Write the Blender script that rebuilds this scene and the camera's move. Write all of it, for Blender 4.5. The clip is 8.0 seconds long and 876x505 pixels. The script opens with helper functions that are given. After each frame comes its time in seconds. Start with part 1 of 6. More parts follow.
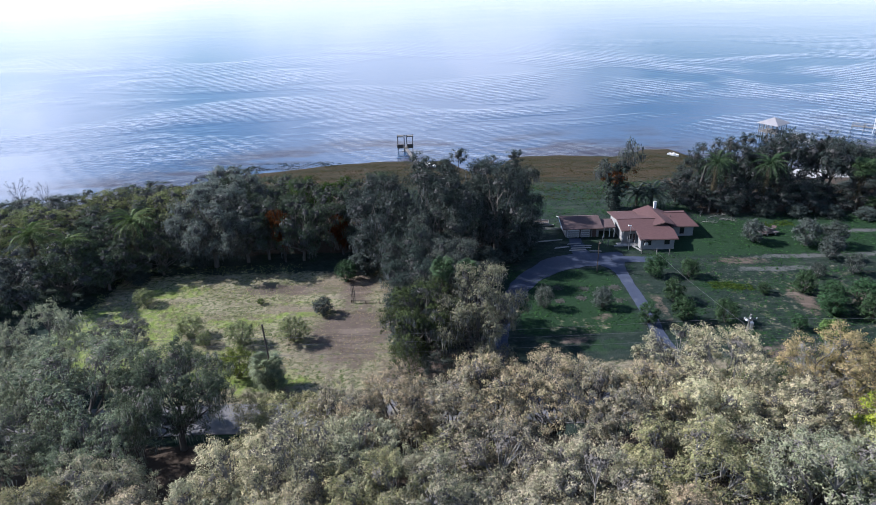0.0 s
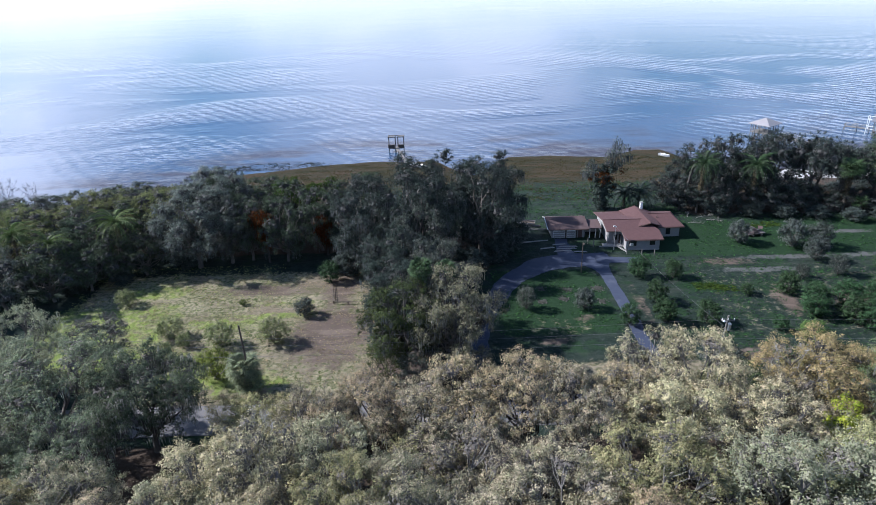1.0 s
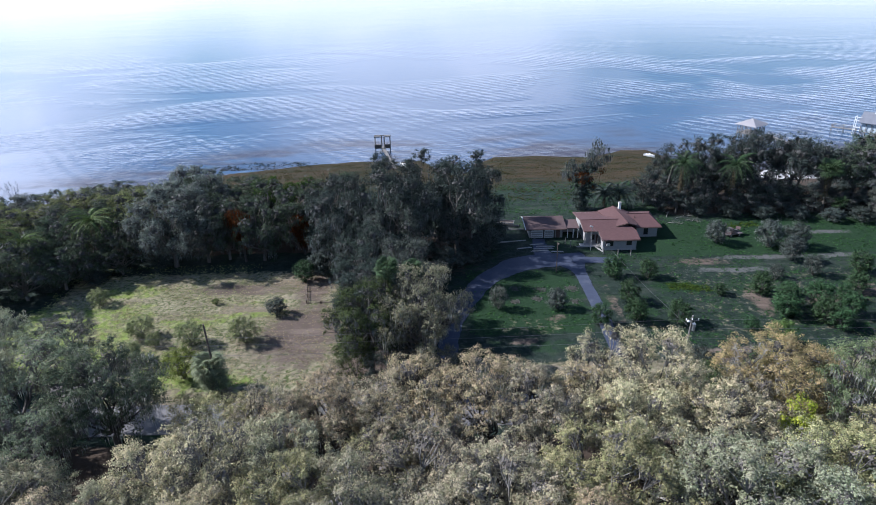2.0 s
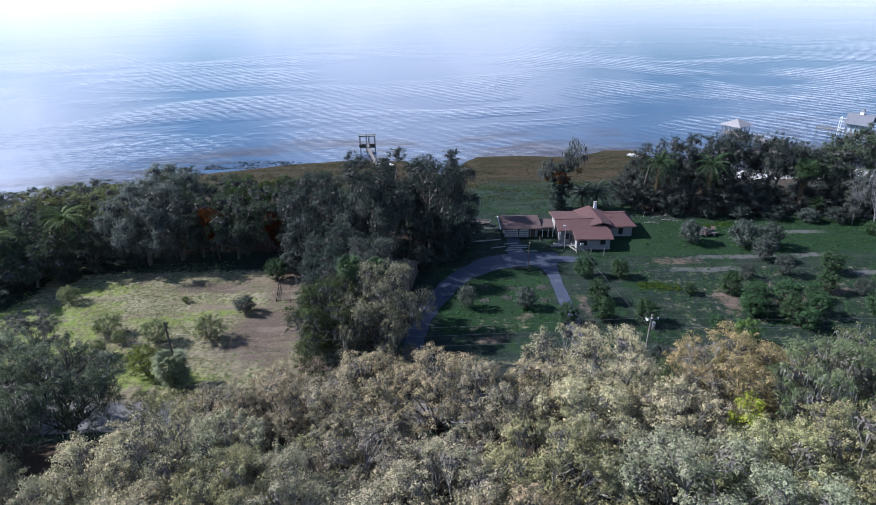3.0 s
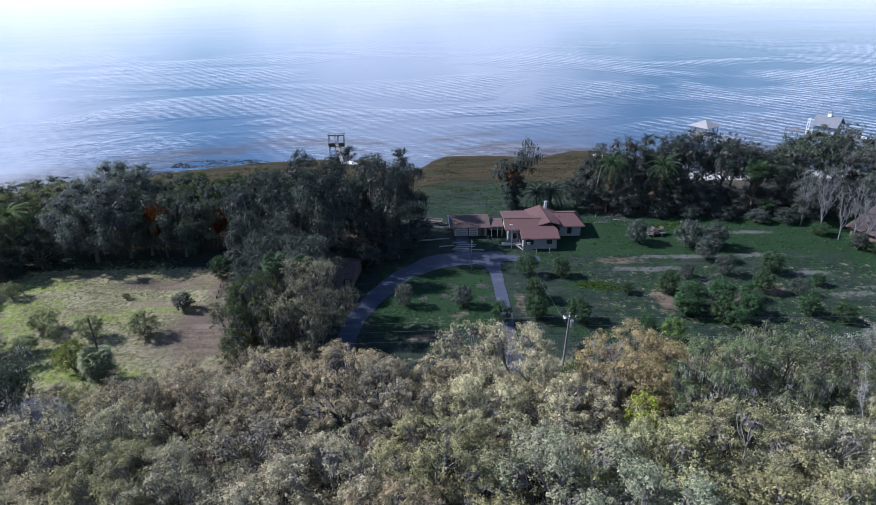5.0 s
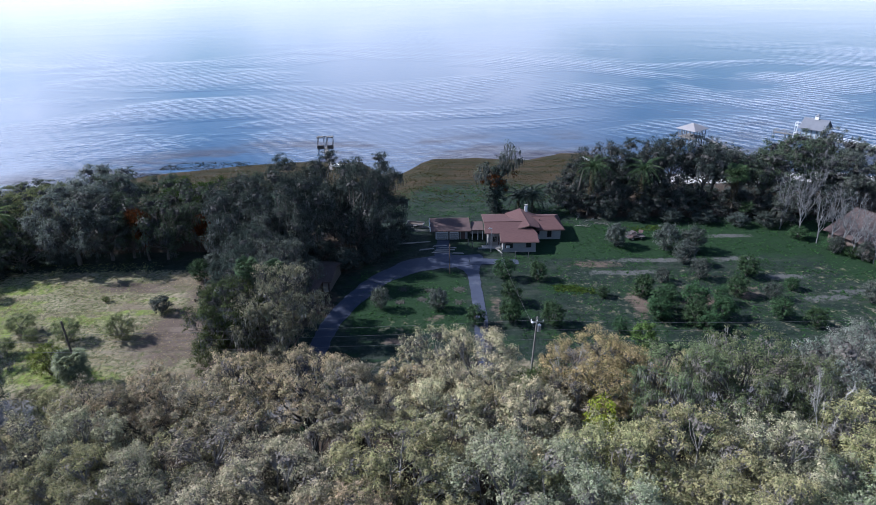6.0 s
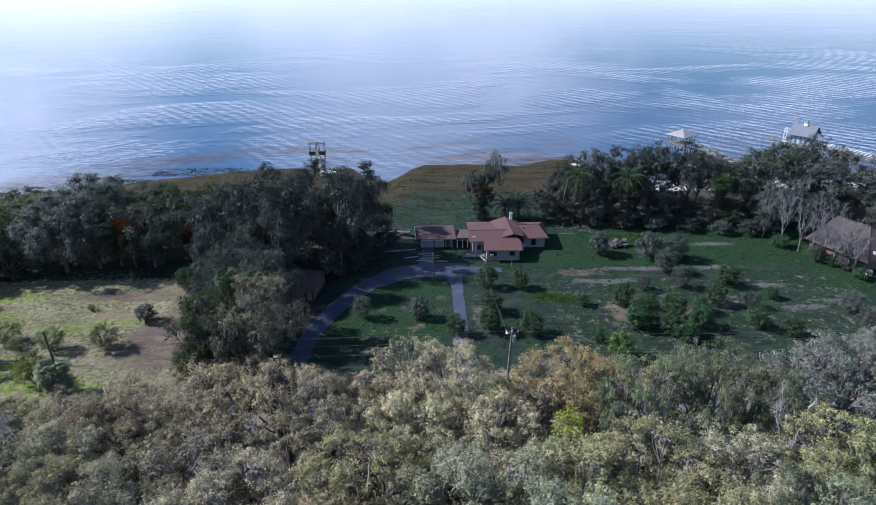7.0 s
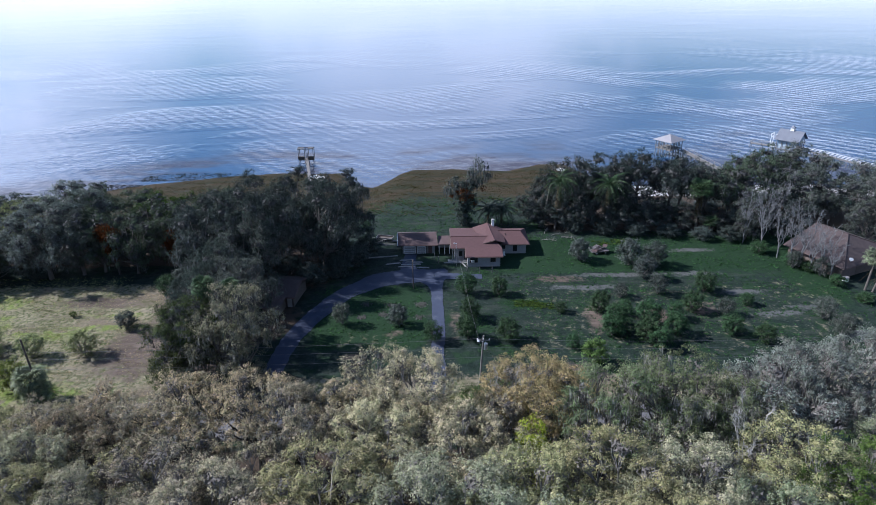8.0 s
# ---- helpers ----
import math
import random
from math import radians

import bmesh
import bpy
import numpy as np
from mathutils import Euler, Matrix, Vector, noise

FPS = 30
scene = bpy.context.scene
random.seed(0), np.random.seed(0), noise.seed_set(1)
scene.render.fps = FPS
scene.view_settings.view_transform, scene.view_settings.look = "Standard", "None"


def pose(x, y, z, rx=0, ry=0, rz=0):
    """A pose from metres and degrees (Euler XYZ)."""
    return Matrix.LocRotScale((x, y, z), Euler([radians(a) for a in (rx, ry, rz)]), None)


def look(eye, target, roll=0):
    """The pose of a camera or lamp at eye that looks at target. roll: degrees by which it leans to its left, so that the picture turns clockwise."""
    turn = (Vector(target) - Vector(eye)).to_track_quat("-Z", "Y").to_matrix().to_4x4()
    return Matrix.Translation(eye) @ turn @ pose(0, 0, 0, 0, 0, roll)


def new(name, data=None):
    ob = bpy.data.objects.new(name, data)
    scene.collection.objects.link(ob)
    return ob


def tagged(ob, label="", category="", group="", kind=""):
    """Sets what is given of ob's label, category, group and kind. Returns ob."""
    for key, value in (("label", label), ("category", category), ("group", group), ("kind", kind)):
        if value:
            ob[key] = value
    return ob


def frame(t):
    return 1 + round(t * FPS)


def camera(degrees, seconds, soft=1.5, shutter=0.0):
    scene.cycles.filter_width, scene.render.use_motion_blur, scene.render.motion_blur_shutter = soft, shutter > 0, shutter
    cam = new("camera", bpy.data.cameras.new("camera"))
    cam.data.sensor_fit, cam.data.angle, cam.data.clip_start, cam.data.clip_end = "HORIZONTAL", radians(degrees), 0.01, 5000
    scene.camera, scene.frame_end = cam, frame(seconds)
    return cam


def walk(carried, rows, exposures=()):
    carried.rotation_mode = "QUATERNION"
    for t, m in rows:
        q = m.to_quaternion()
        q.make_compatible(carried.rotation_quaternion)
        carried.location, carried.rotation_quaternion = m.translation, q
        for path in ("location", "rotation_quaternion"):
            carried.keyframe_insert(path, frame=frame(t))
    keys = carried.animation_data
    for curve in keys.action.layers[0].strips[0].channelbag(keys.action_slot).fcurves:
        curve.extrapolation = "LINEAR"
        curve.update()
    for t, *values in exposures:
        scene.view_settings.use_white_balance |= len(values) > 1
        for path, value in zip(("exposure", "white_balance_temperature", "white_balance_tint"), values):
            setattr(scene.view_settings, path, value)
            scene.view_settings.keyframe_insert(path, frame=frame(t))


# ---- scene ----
cam = camera(68.0, 8.0, soft=0.6)
PATH = [
    (0.0, (1.1, -0.97, 55.754), (1.098, 0.848, 54.921), -1.6),
    (0.5, (2.453, -0.777, 55.685), (2.45, 1.041, 54.853), -1.6),
    (1.0, (4.265, -0.676, 55.604), (4.262, 1.142, 54.772), -1.6),
    (1.5, (6.519, -0.646, 55.479), (6.516, 1.173, 54.647), -1.55),
    (3.0, (14.255, -0.881, 54.935), (14.253, 0.939, 54.105), -1.3),
    (3.5, (16.975, -1.081, 54.764), (16.973, 0.739, 53.934), -1.2),
    (4.0, (19.674, -1.255, 54.655), (19.674, 0.565, 53.826), -1.1),
    (4.5, (22.293, -1.431, 54.659), (22.295, 0.389, 53.829), -1.0),
    (6.0, (29.058, -2.252, 55.606), (29.057, -0.432, 54.777), -0.92),
    (6.5, (30.78, -2.503, 56.409), (30.778, -0.682, 55.583), -0.9),
    (7.0, (32.355, -2.813, 57.331), (32.353, -0.991, 56.506), -0.9),
    (7.5, (34.122, -3.159, 58.072), (34.12, -1.335, 57.251), -0.9),
    (8.0, (36.127, -3.395, 58.589), (36.127, -1.571, 57.769), -0.9),
]
walk(cam, [(t, look(eye, aim, lean)) for t, eye, aim, lean in PATH], exposures=[(0.0, 1.12, 5700.0, 14.0), (8.0, 0.92, 5550.0, 15.0)])

# ---- light ----
SUN_AZ, SUN_EL = -77.0, 37.5          # degrees clockwise from straight ahead; height
sun_from = Vector((math.sin(radians(SUN_AZ)) * math.cos(radians(SUN_EL)),
                   math.cos(radians(SUN_AZ)) * math.cos(radians(SUN_EL)), math.sin(radians(SUN_EL))))
sun_data = bpy.data.lights.new("sun", "SUN")
sun_data.energy, sun_data.angle, sun_data.color = 5.0, radians(0.6), (1.0, 0.94, 0.85)
sun = new("sun", sun_data)
sun.matrix_world = look(sun_from * 300, (0, 0, 0))


class Nodes:
    """A short way to write node trees."""

    def __init__(self, tree):
        self.t = tree
        tree.nodes.clear()

    def n(self, kind, props=None, **ins):
        nd = self.t.nodes.new(kind)
        props = props or {}
        if "operation" in props:
            nd.operation, nd.use_clamp = props["operation"], props["use_clamp"]
        if "data_type" in props:
            nd.data_type, nd.blend_type = props["data_type"], props["blend_type"]
        if "attribute_name" in props:
            nd.attribute_name = props["attribute_name"]
        for k, v in ins.items():
            key = int(k[1:]) if k[0] == "i" and k[1:].isdigit() else k.replace("_", " ")
            self.set(nd.inputs[key], v)
        return nd

    def set(self, sock, v):
        if isinstance(v, bpy.types.NodeSocket):
            self.t.links.new(v, sock)
        elif isinstance(v, bpy.types.Node):
            self.t.links.new(v.outputs[0], sock)
        else:
            sock.default_value = v

    def math(self, op, a, b=0.0, clamp=False):
        return self.n("ShaderNodeMath", {"operation": op, "use_clamp": clamp}, i0=a, i1=b).outputs[0]

    def mix(self, f, a, b, blend="MIX"):
        nd = self.n("ShaderNodeMix", {"data_type": "RGBA", "blend_type": blend})
        self.set(nd.inputs[0], f)
        self.set(nd.inputs[6], a)
        self.set(nd.inputs[7], b)
        return nd.outputs[2]

    def ramp(self, f, stops):
        nd = self.n("ShaderNodeValToRGB")
        el = nd.color_ramp.elements
        while len(el) < len(stops):
            el.new(0.5)
        for e, (p, c) in zip(el, stops):
            e.position = p
            e.color = (c, c, c, 1) if isinstance(c, (int, float)) else (*c, 1)
        self.set(nd.inputs[0], f)
        return nd.outputs[0]

    def noise(self, vec, scale, detail=4.0, rough=0.55, distortion=0.0):
        nd = self.n("ShaderNodeTexNoise")
        self.set(nd.inputs["Vector"], vec)
        nd.inputs["Scale"].default_value = scale
        nd.inputs["Detail"].default_value = detail
        nd.inputs["Roughness"].default_value = rough
        nd.inputs["Distortion"].default_value = distortion
        return nd.outputs["Fac"]

    def scaled(self, vec, sx, sy, sz, rz=0.0):
        nd = self.n("ShaderNodeMapping")
        self.set(nd.inputs["Vector"], vec)
        nd.inputs["Scale"].default_value = (sx, sy, sz)
        nd.inputs["Rotation"].default_value = (0, 0, radians(rz))
        return nd.outputs[0]


world = bpy.data.worlds.new("sky")
scene.world = world
world.use_nodes = True
W = Nodes(world.node_tree)
sky = W.n("ShaderNodeTexSky")
sky.sky_type, sky.sun_disc = "NISHITA", False
sky.sun_elevation, sky.sun_rotation = radians(SUN_EL), radians(SUN_AZ)
sky.altitude, sky.air_density, sky.dust_density, sky.ozone_density = 50.0, 1.2, 0.3, 3.0
aim_dir = W.n("ShaderNodeTexCoord").outputs["Generated"]
xyz = W.n("ShaderNodeSeparateXYZ", Vector=aim_dir)
over = W.math("ADD", W.math("ABSOLUTE", xyz.outputs[2]), 0.13)
flat = W.n("ShaderNodeCombineXYZ", X=W.math("DIVIDE", xyz.outputs[0], over), Y=W.math("DIVIDE", xyz.outputs[1], over), Z=0.0)
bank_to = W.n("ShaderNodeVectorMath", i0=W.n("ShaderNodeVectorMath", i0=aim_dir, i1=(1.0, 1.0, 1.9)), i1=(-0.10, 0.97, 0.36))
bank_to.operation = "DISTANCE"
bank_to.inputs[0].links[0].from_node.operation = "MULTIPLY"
puffs = W.noise(flat.outputs[0], 0.42, 3.0, 0.5, 0.2)
cover = W.math("MULTIPLY", W.ramp(puffs, [(0.48, 0.0), (0.70, 0.75)]), W.ramp(W.math("ABSOLUTE", xyz.outputs[2]), [(0.22, 1.0), (0.5, 0.1)]))
haze = W.ramp(W.math("ABSOLUTE", xyz.outputs[2]), [(0.03, 0.85), (0.15, 0.0)])
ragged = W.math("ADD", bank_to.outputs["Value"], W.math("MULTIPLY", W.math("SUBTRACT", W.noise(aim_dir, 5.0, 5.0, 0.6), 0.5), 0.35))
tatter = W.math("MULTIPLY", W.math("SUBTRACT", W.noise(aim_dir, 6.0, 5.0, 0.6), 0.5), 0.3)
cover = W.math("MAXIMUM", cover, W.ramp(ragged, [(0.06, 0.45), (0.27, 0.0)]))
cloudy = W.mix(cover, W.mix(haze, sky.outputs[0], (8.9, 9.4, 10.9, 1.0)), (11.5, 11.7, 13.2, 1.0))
# sunlit cloud heaps over the lake: heart, how thick, how wide, how bright
for heart, thick, wide, glow in (((-0.12, 0.88, 0.46), 0.85, 0.27, 1.35), ((0.13, 0.97, 0.20), 0.38, 0.15, 0.9), ((-0.04, 0.97, 0.20), 0.38, 0.22, 0.9), ((0.44, 0.82, 0.36), 0.35, 0.22, 0.9),
                                 ((-0.56, 0.78, 0.27), 0.8, 0.17, 1.7), ((-0.47, 0.87, 0.14), 0.45, 0.17, 0.95)):
    far_off = W.n("ShaderNodeVectorMath", i0=aim_dir, i1=heart)
    far_off.operation = "DISTANCE"
    veil = W.ramp(W.math("ADD", far_off.outputs["Value"], tatter), [(0.04, thick), (wide, 0.0)])
    cloudy = W.mix(veil, cloudy, (11.5 * glow, 11.6 * glow, 12.6 * glow, 1.0))
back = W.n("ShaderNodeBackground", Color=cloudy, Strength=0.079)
W.n("ShaderNodeOutputWorld", Surface=back)


# ---- materials ----
def material(name):
    m = bpy.data.materials.new(name)
    m.use_nodes = True
    return m, Nodes(m.node_tree)


def surface(name, low, high, scale=3.0, rough=0.8, bump=0.3, metal=0.0, stain=None, fine=40.0, grain=(1, 1, 1)):
    """A weathered surface: two colours mixed by coarse and fine noise, with relief."""
    m, N = material(name)
    at = N.scaled(N.n("ShaderNodeTexCoord").outputs["Object"], *grain)
    coarse, small = N.noise(at, scale, 5.0), N.noise(at, fine, 3.0)
    col = N.mix(N.ramp(coarse, [(0.3, 0.0), (0.7, 1.0)]), (*low, 1), (*high, 1))
    col = N.mix(N.math("MULTIPLY", small, 0.35), col, (low[0] * 0.6, low[1] * 0.6, low[2] * 0.6, 1))
    if stain:
        col = N.mix(N.ramp(N.noise(at, scale * 0.35, 6.0, 0.7), [(0.55, 0.0), (0.72, 0.7)]), col, (*stain, 1))
    tone = N.n("ShaderNodeObjectInfo").outputs["Random"]
    col = N.mix(0.25, col, N.mix(tone, (*low, 1), (*high, 1)))
    relief = N.n("ShaderNodeBump", Strength=bump, Distance=0.02, Height=small)
    b = N.n("ShaderNodeBsdfPrincipled", Base_Color=col, Roughness=rough, Metallic=metal, Normal=relief)
    N.n("ShaderNodeOutputMaterial", Surface=b)
    return m


def leaf_material(name, gloss=0.7, through_leaf=0.28, shine=0.02):
    """Leaves: the tree's own tint (its object colour), varied leaf by leaf, clump by clump and tree by tree."""
    m, N = material(name)
    info = N.n("ShaderNodeObjectInfo")
    leaf = N.n("ShaderNodeNewGeometry").outputs["Random Per Island"]
    clump = N.noise(N.n("ShaderNodeTexCoord").outputs["Object"], 0.55, 3.0)
    base = info.outputs["Color"]
    dull = N.mix(1.0, base, (0.90, 0.90, 0.91, 1), "MULTIPLY")
    pale = N.mix(1.0, base, (1.07, 1.06, 1.05, 1), "MULTIPLY")
    col = N.mix(leaf, dull, pale)
    col = N.mix(N.ramp(clump, [(0.35, 0.0), (0.7, 0.35)]), col, N.mix(1.0, base, (1.1, 1.05, 0.92, 1), "MULTIPLY"))
    sprig = N.noise(N.n("ShaderNodeTexCoord").outputs["Object"], 1.9, 3.0)
    col = N.mix(N.ramp(sprig, [(0.45, 0.0), (0.62, 0.8)]), col, N.mix(1.0, col, (0.82, 0.95, 0.80, 1), "MULTIPLY"))
    # noise darkens and lightens boughs, painting in contrast like shade between clumps
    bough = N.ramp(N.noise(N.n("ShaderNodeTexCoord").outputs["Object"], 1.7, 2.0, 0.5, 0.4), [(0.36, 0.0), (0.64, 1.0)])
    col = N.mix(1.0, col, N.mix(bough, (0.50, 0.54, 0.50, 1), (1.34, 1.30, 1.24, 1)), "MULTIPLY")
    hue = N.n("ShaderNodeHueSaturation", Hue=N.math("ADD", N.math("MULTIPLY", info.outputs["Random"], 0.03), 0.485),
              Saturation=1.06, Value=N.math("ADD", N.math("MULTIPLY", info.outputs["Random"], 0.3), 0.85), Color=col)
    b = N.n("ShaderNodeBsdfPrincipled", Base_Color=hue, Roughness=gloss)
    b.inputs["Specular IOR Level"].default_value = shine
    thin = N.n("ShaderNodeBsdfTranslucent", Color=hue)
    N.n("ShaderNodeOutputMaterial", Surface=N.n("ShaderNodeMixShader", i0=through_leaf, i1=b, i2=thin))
    return m


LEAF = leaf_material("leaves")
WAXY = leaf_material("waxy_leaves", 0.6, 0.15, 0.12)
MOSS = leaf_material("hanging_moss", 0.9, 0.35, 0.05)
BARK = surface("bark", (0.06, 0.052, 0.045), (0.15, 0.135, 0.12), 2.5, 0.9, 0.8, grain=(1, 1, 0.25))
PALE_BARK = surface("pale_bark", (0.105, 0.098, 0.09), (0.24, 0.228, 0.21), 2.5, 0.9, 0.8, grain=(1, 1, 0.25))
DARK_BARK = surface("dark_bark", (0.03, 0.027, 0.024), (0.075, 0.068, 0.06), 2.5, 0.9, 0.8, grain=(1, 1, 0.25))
# bark copy darkened for the shade inside yard and far crowns
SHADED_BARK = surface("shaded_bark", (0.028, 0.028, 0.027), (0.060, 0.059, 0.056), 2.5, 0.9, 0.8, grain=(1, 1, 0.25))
GREY_BARK = surface("grey_bark", (0.100, 0.102, 0.104), (0.205, 0.208, 0.212), 2.5, 0.9, 0.8, grain=(1, 1, 0.25))
PALM_BARK = surface("palm_bark", (0.05, 0.044, 0.038), (0.12, 0.105, 0.09), 5.0, 0.95, 0.9, grain=(1, 1, 3))
# red shingles set below their own tone, cloud shade put into the colour
ROOF_RED = surface("red_shingles", (0.056, 0.025, 0.025), (0.088, 0.040, 0.038), 1.6, 0.85, 0.7, stain=(0.06, 0.032, 0.03), fine=9.0, grain=(1, 2.6, 1))
ROOF_BROWN = surface("brown_shingles", (0.060, 0.038, 0.038), (0.094, 0.060, 0.058), 1.2, 0.9, 0.7, stain=(0.09, 0.062, 0.05), fine=9.0)
ROOF_DARK = surface("dark_brown_shingles", (0.040, 0.028, 0.027), (0.066, 0.047, 0.044), 1.2, 0.9, 0.7, stain=(0.06, 0.048, 0.04), fine=9.0)
FASCIA = surface("dark_trim", (0.05, 0.028, 0.022), (0.09, 0.05, 0.04), 4.0, 0.7, 0.2)
STUCCO = surface("grey_stucco", (0.20, 0.20, 0.20), (0.27, 0.265, 0.265), 1.0, 0.9, 0.4, stain=(0.30, 0.28, 0.26))
WHITE = surface("white_paint", (0.60, 0.60, 0.59), (0.72, 0.72, 0.71), 1.2, 0.6, 0.15, stain=(0.5, 0.49, 0.46))
CONCRETE = surface("concrete", (0.20, 0.195, 0.19), (0.30, 0.295, 0.285), 0.8, 0.9, 0.4, stain=(0.2, 0.19, 0.18))
WOOD = surface("grey_weathered_wood", (0.105, 0.098, 0.092), (0.20, 0.19, 0.18), 3.0, 0.9, 0.5, grain=(1, 1, 0.3))
DARK_WOOD = surface("dark_wood", (0.045, 0.036, 0.03), (0.10, 0.08, 0.065), 3.0, 0.9, 0.5)
METAL_ROOF = surface("pale_metal_roof", (0.24, 0.225, 0.23), (0.31, 0.295, 0.30), 0.6, 0.45, 0.1, metal=0.15, stain=(0.20, 0.18, 0.18))
BLUE_ROOF = surface("grey_blue_metal_roof", (0.13, 0.14, 0.165), (0.18, 0.19, 0.215), 0.6, 0.45, 0.1, metal=0.15)
# drive asphalt tinted dark blue for skylit shade; the pale stain is wear
SHADE_BLUE_ASPHALT = surface("old_asphalt", (0.017, 0.025, 0.050), (0.030, 0.040, 0.072), 0.8, 0.85, 0.5, stain=(0.085, 0.092, 0.110), fine=9.0)
STREET = surface("street_asphalt", (0.09, 0.087, 0.090), (0.14, 0.135, 0.138), 0.3, 0.85, 0.5, stain=(0.18, 0.17, 0.16), fine=12.0)
PALE_BLUE = surface("pale_blue_boards", (0.30, 0.37, 0.43), (0.40, 0.47, 0.53), 1.0, 0.7, 0.2)
STEEL = surface("galvanised_steel", (0.42, 0.43, 0.44), (0.6, 0.6, 0.61), 3.0, 0.45, 0.1, metal=0.7)
CABLE = surface("cable", (0.06, 0.06, 0.062), (0.10, 0.10, 0.105), 3.0, 0.5, 0.1)
RUSTY = surface("rusty_panels", (0.045, 0.040, 0.042), (0.10, 0.088, 0.090), 2.0, 0.7, 0.3, stain=(0.2, 0.19, 0.21))

m, N = material("window_glass")
N.n("ShaderNodeOutputMaterial", Surface=N.n("ShaderNodeBsdfPrincipled", Base_Color=(0.015, 0.018, 0.02, 1), Roughness=0.06))
GLASS = m


def ground_material():
    """Soil, grass, dry grass and marsh, by the cover that each place carries."""
    m, N = material("ground_cover")
    at = N.n("ShaderNodeNewGeometry").outputs["Position"]
    big, mid = N.noise(at, 0.09, 5.0, 0.6), N.noise(at, 0.55, 5.0, 0.65)
    fine, tuft = N.noise(at, 3.2, 4.0, 0.7), N.noise(at, 1.3, 4.0, 0.7, 0.6)

    def cover_of(name, ragged=0.9):
        a = N.n("ShaderNodeAttribute", {"attribute_name": name}).outputs["Fac"]
        edge = N.math("ADD", a, N.math("MULTIPLY", N.math("SUBTRACT", N.math("ADD", N.math("MULTIPLY", mid, 0.6), N.math("MULTIPLY", tuft, 0.4)), 0.5), ragged * 2))
        return N.ramp(edge, [(0.36, 0.0), (0.64, 1.0)])

    # grass painted darker and cooler than its own green, as under cloud shade
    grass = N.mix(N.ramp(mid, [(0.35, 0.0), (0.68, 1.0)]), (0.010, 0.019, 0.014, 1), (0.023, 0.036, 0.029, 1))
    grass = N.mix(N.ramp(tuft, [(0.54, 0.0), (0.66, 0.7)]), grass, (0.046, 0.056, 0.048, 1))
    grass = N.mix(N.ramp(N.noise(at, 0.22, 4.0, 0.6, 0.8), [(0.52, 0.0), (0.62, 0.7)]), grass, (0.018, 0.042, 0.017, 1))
    rows_of = N.noise(N.scaled(at, 0.13, 0.9, 1.0, -9.0), 0.6, 4.0, 0.65)
    dry = N.mix(N.ramp(tuft, [(0.40, 0.0), (0.58, 1.0)]), (0.062, 0.080, 0.028, 1), (0.275, 0.245, 0.165, 1))
    dry = N.mix(N.ramp(big, [(0.47, 0.0), (0.60, 0.75)]), dry, (0.155, 0.122, 0.092, 1))
    dry = N.mix(N.ramp(rows_of, [(0.54, 0.0), (0.64, 0.75)]), dry, (0.080, 0.086, 0.038, 1))
    dry = N.mix(N.ramp(rows_of, [(0.34, 0.7), (0.44, 0.0)]), dry, (0.225, 0.190, 0.145, 1))
    dirt = N.mix(mid, (0.066, 0.050, 0.041, 1), (0.136, 0.106, 0.088, 1))
    dirt = N.mix(N.ramp(rows_of, [(0.50, 0.0), (0.62, 0.7)]), dirt, (0.175, 0.140, 0.116, 1))
    dirt = N.mix(N.ramp(tuft, [(0.58, 0.0), (0.70, 0.7)]), dirt, (0.105, 0.112, 0.050, 1))
    dirt = N.mix(N.ramp(fine, [(0.58, 0.0), (0.72, 0.6)]), dirt, (0.165, 0.132, 0.108, 1))
    sand = N.mix(mid, (0.058, 0.062, 0.060, 1), (0.118, 0.120, 0.116, 1))
    fresh = N.mix(N.ramp(tuft, [(0.36, 0.0), (0.62, 1.0)]), (0.056, 0.084, 0.022, 1), (0.262, 0.268, 0.125, 1))
    fresh = N.mix(N.ramp(mid, [(0.46, 0.0), (0.56, 0.8)]), fresh, N.mix(tuft, (0.075, 0.115, 0.020, 1), (0.225, 0.285, 0.065, 1)))
    beach = N.mix(mid, (0.30, 0.29, 0.28, 1), (0.42, 0.41, 0.40, 1))
    beach = N.mix(N.ramp(tuft, [(0.60, 0.0), (0.70, 0.8)]), beach, (0.12, 0.11, 0.10, 1))
    litter = N.mix(fine, (0.030, 0.024, 0.018, 1), (0.085, 0.063, 0.048, 1))
    streak = N.noise(N.scaled(at, 0.16, 0.85, 1.0, 4.0), 0.5, 4.0, 0.6)
    marsh = N.mix(N.ramp(streak, [(0.38, 0.0), (0.62, 1.0)]), (0.020, 0.024, 0.011, 1), (0.052, 0.036, 0.021, 1))
    grass = N.mix(N.ramp(streak, [(0.52, 0.0), (0.66, 0.55)]), grass, (0.045, 0.053, 0.043, 1))
    marsh = N.mix(N.ramp(tuft, [(0.55, 0.0), (0.7, 0.6)]), marsh, (0.032, 0.02, 0.013, 1))
    # lush grass carries the same cloud shade in its colour
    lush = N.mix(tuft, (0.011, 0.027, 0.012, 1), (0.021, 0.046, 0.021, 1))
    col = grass
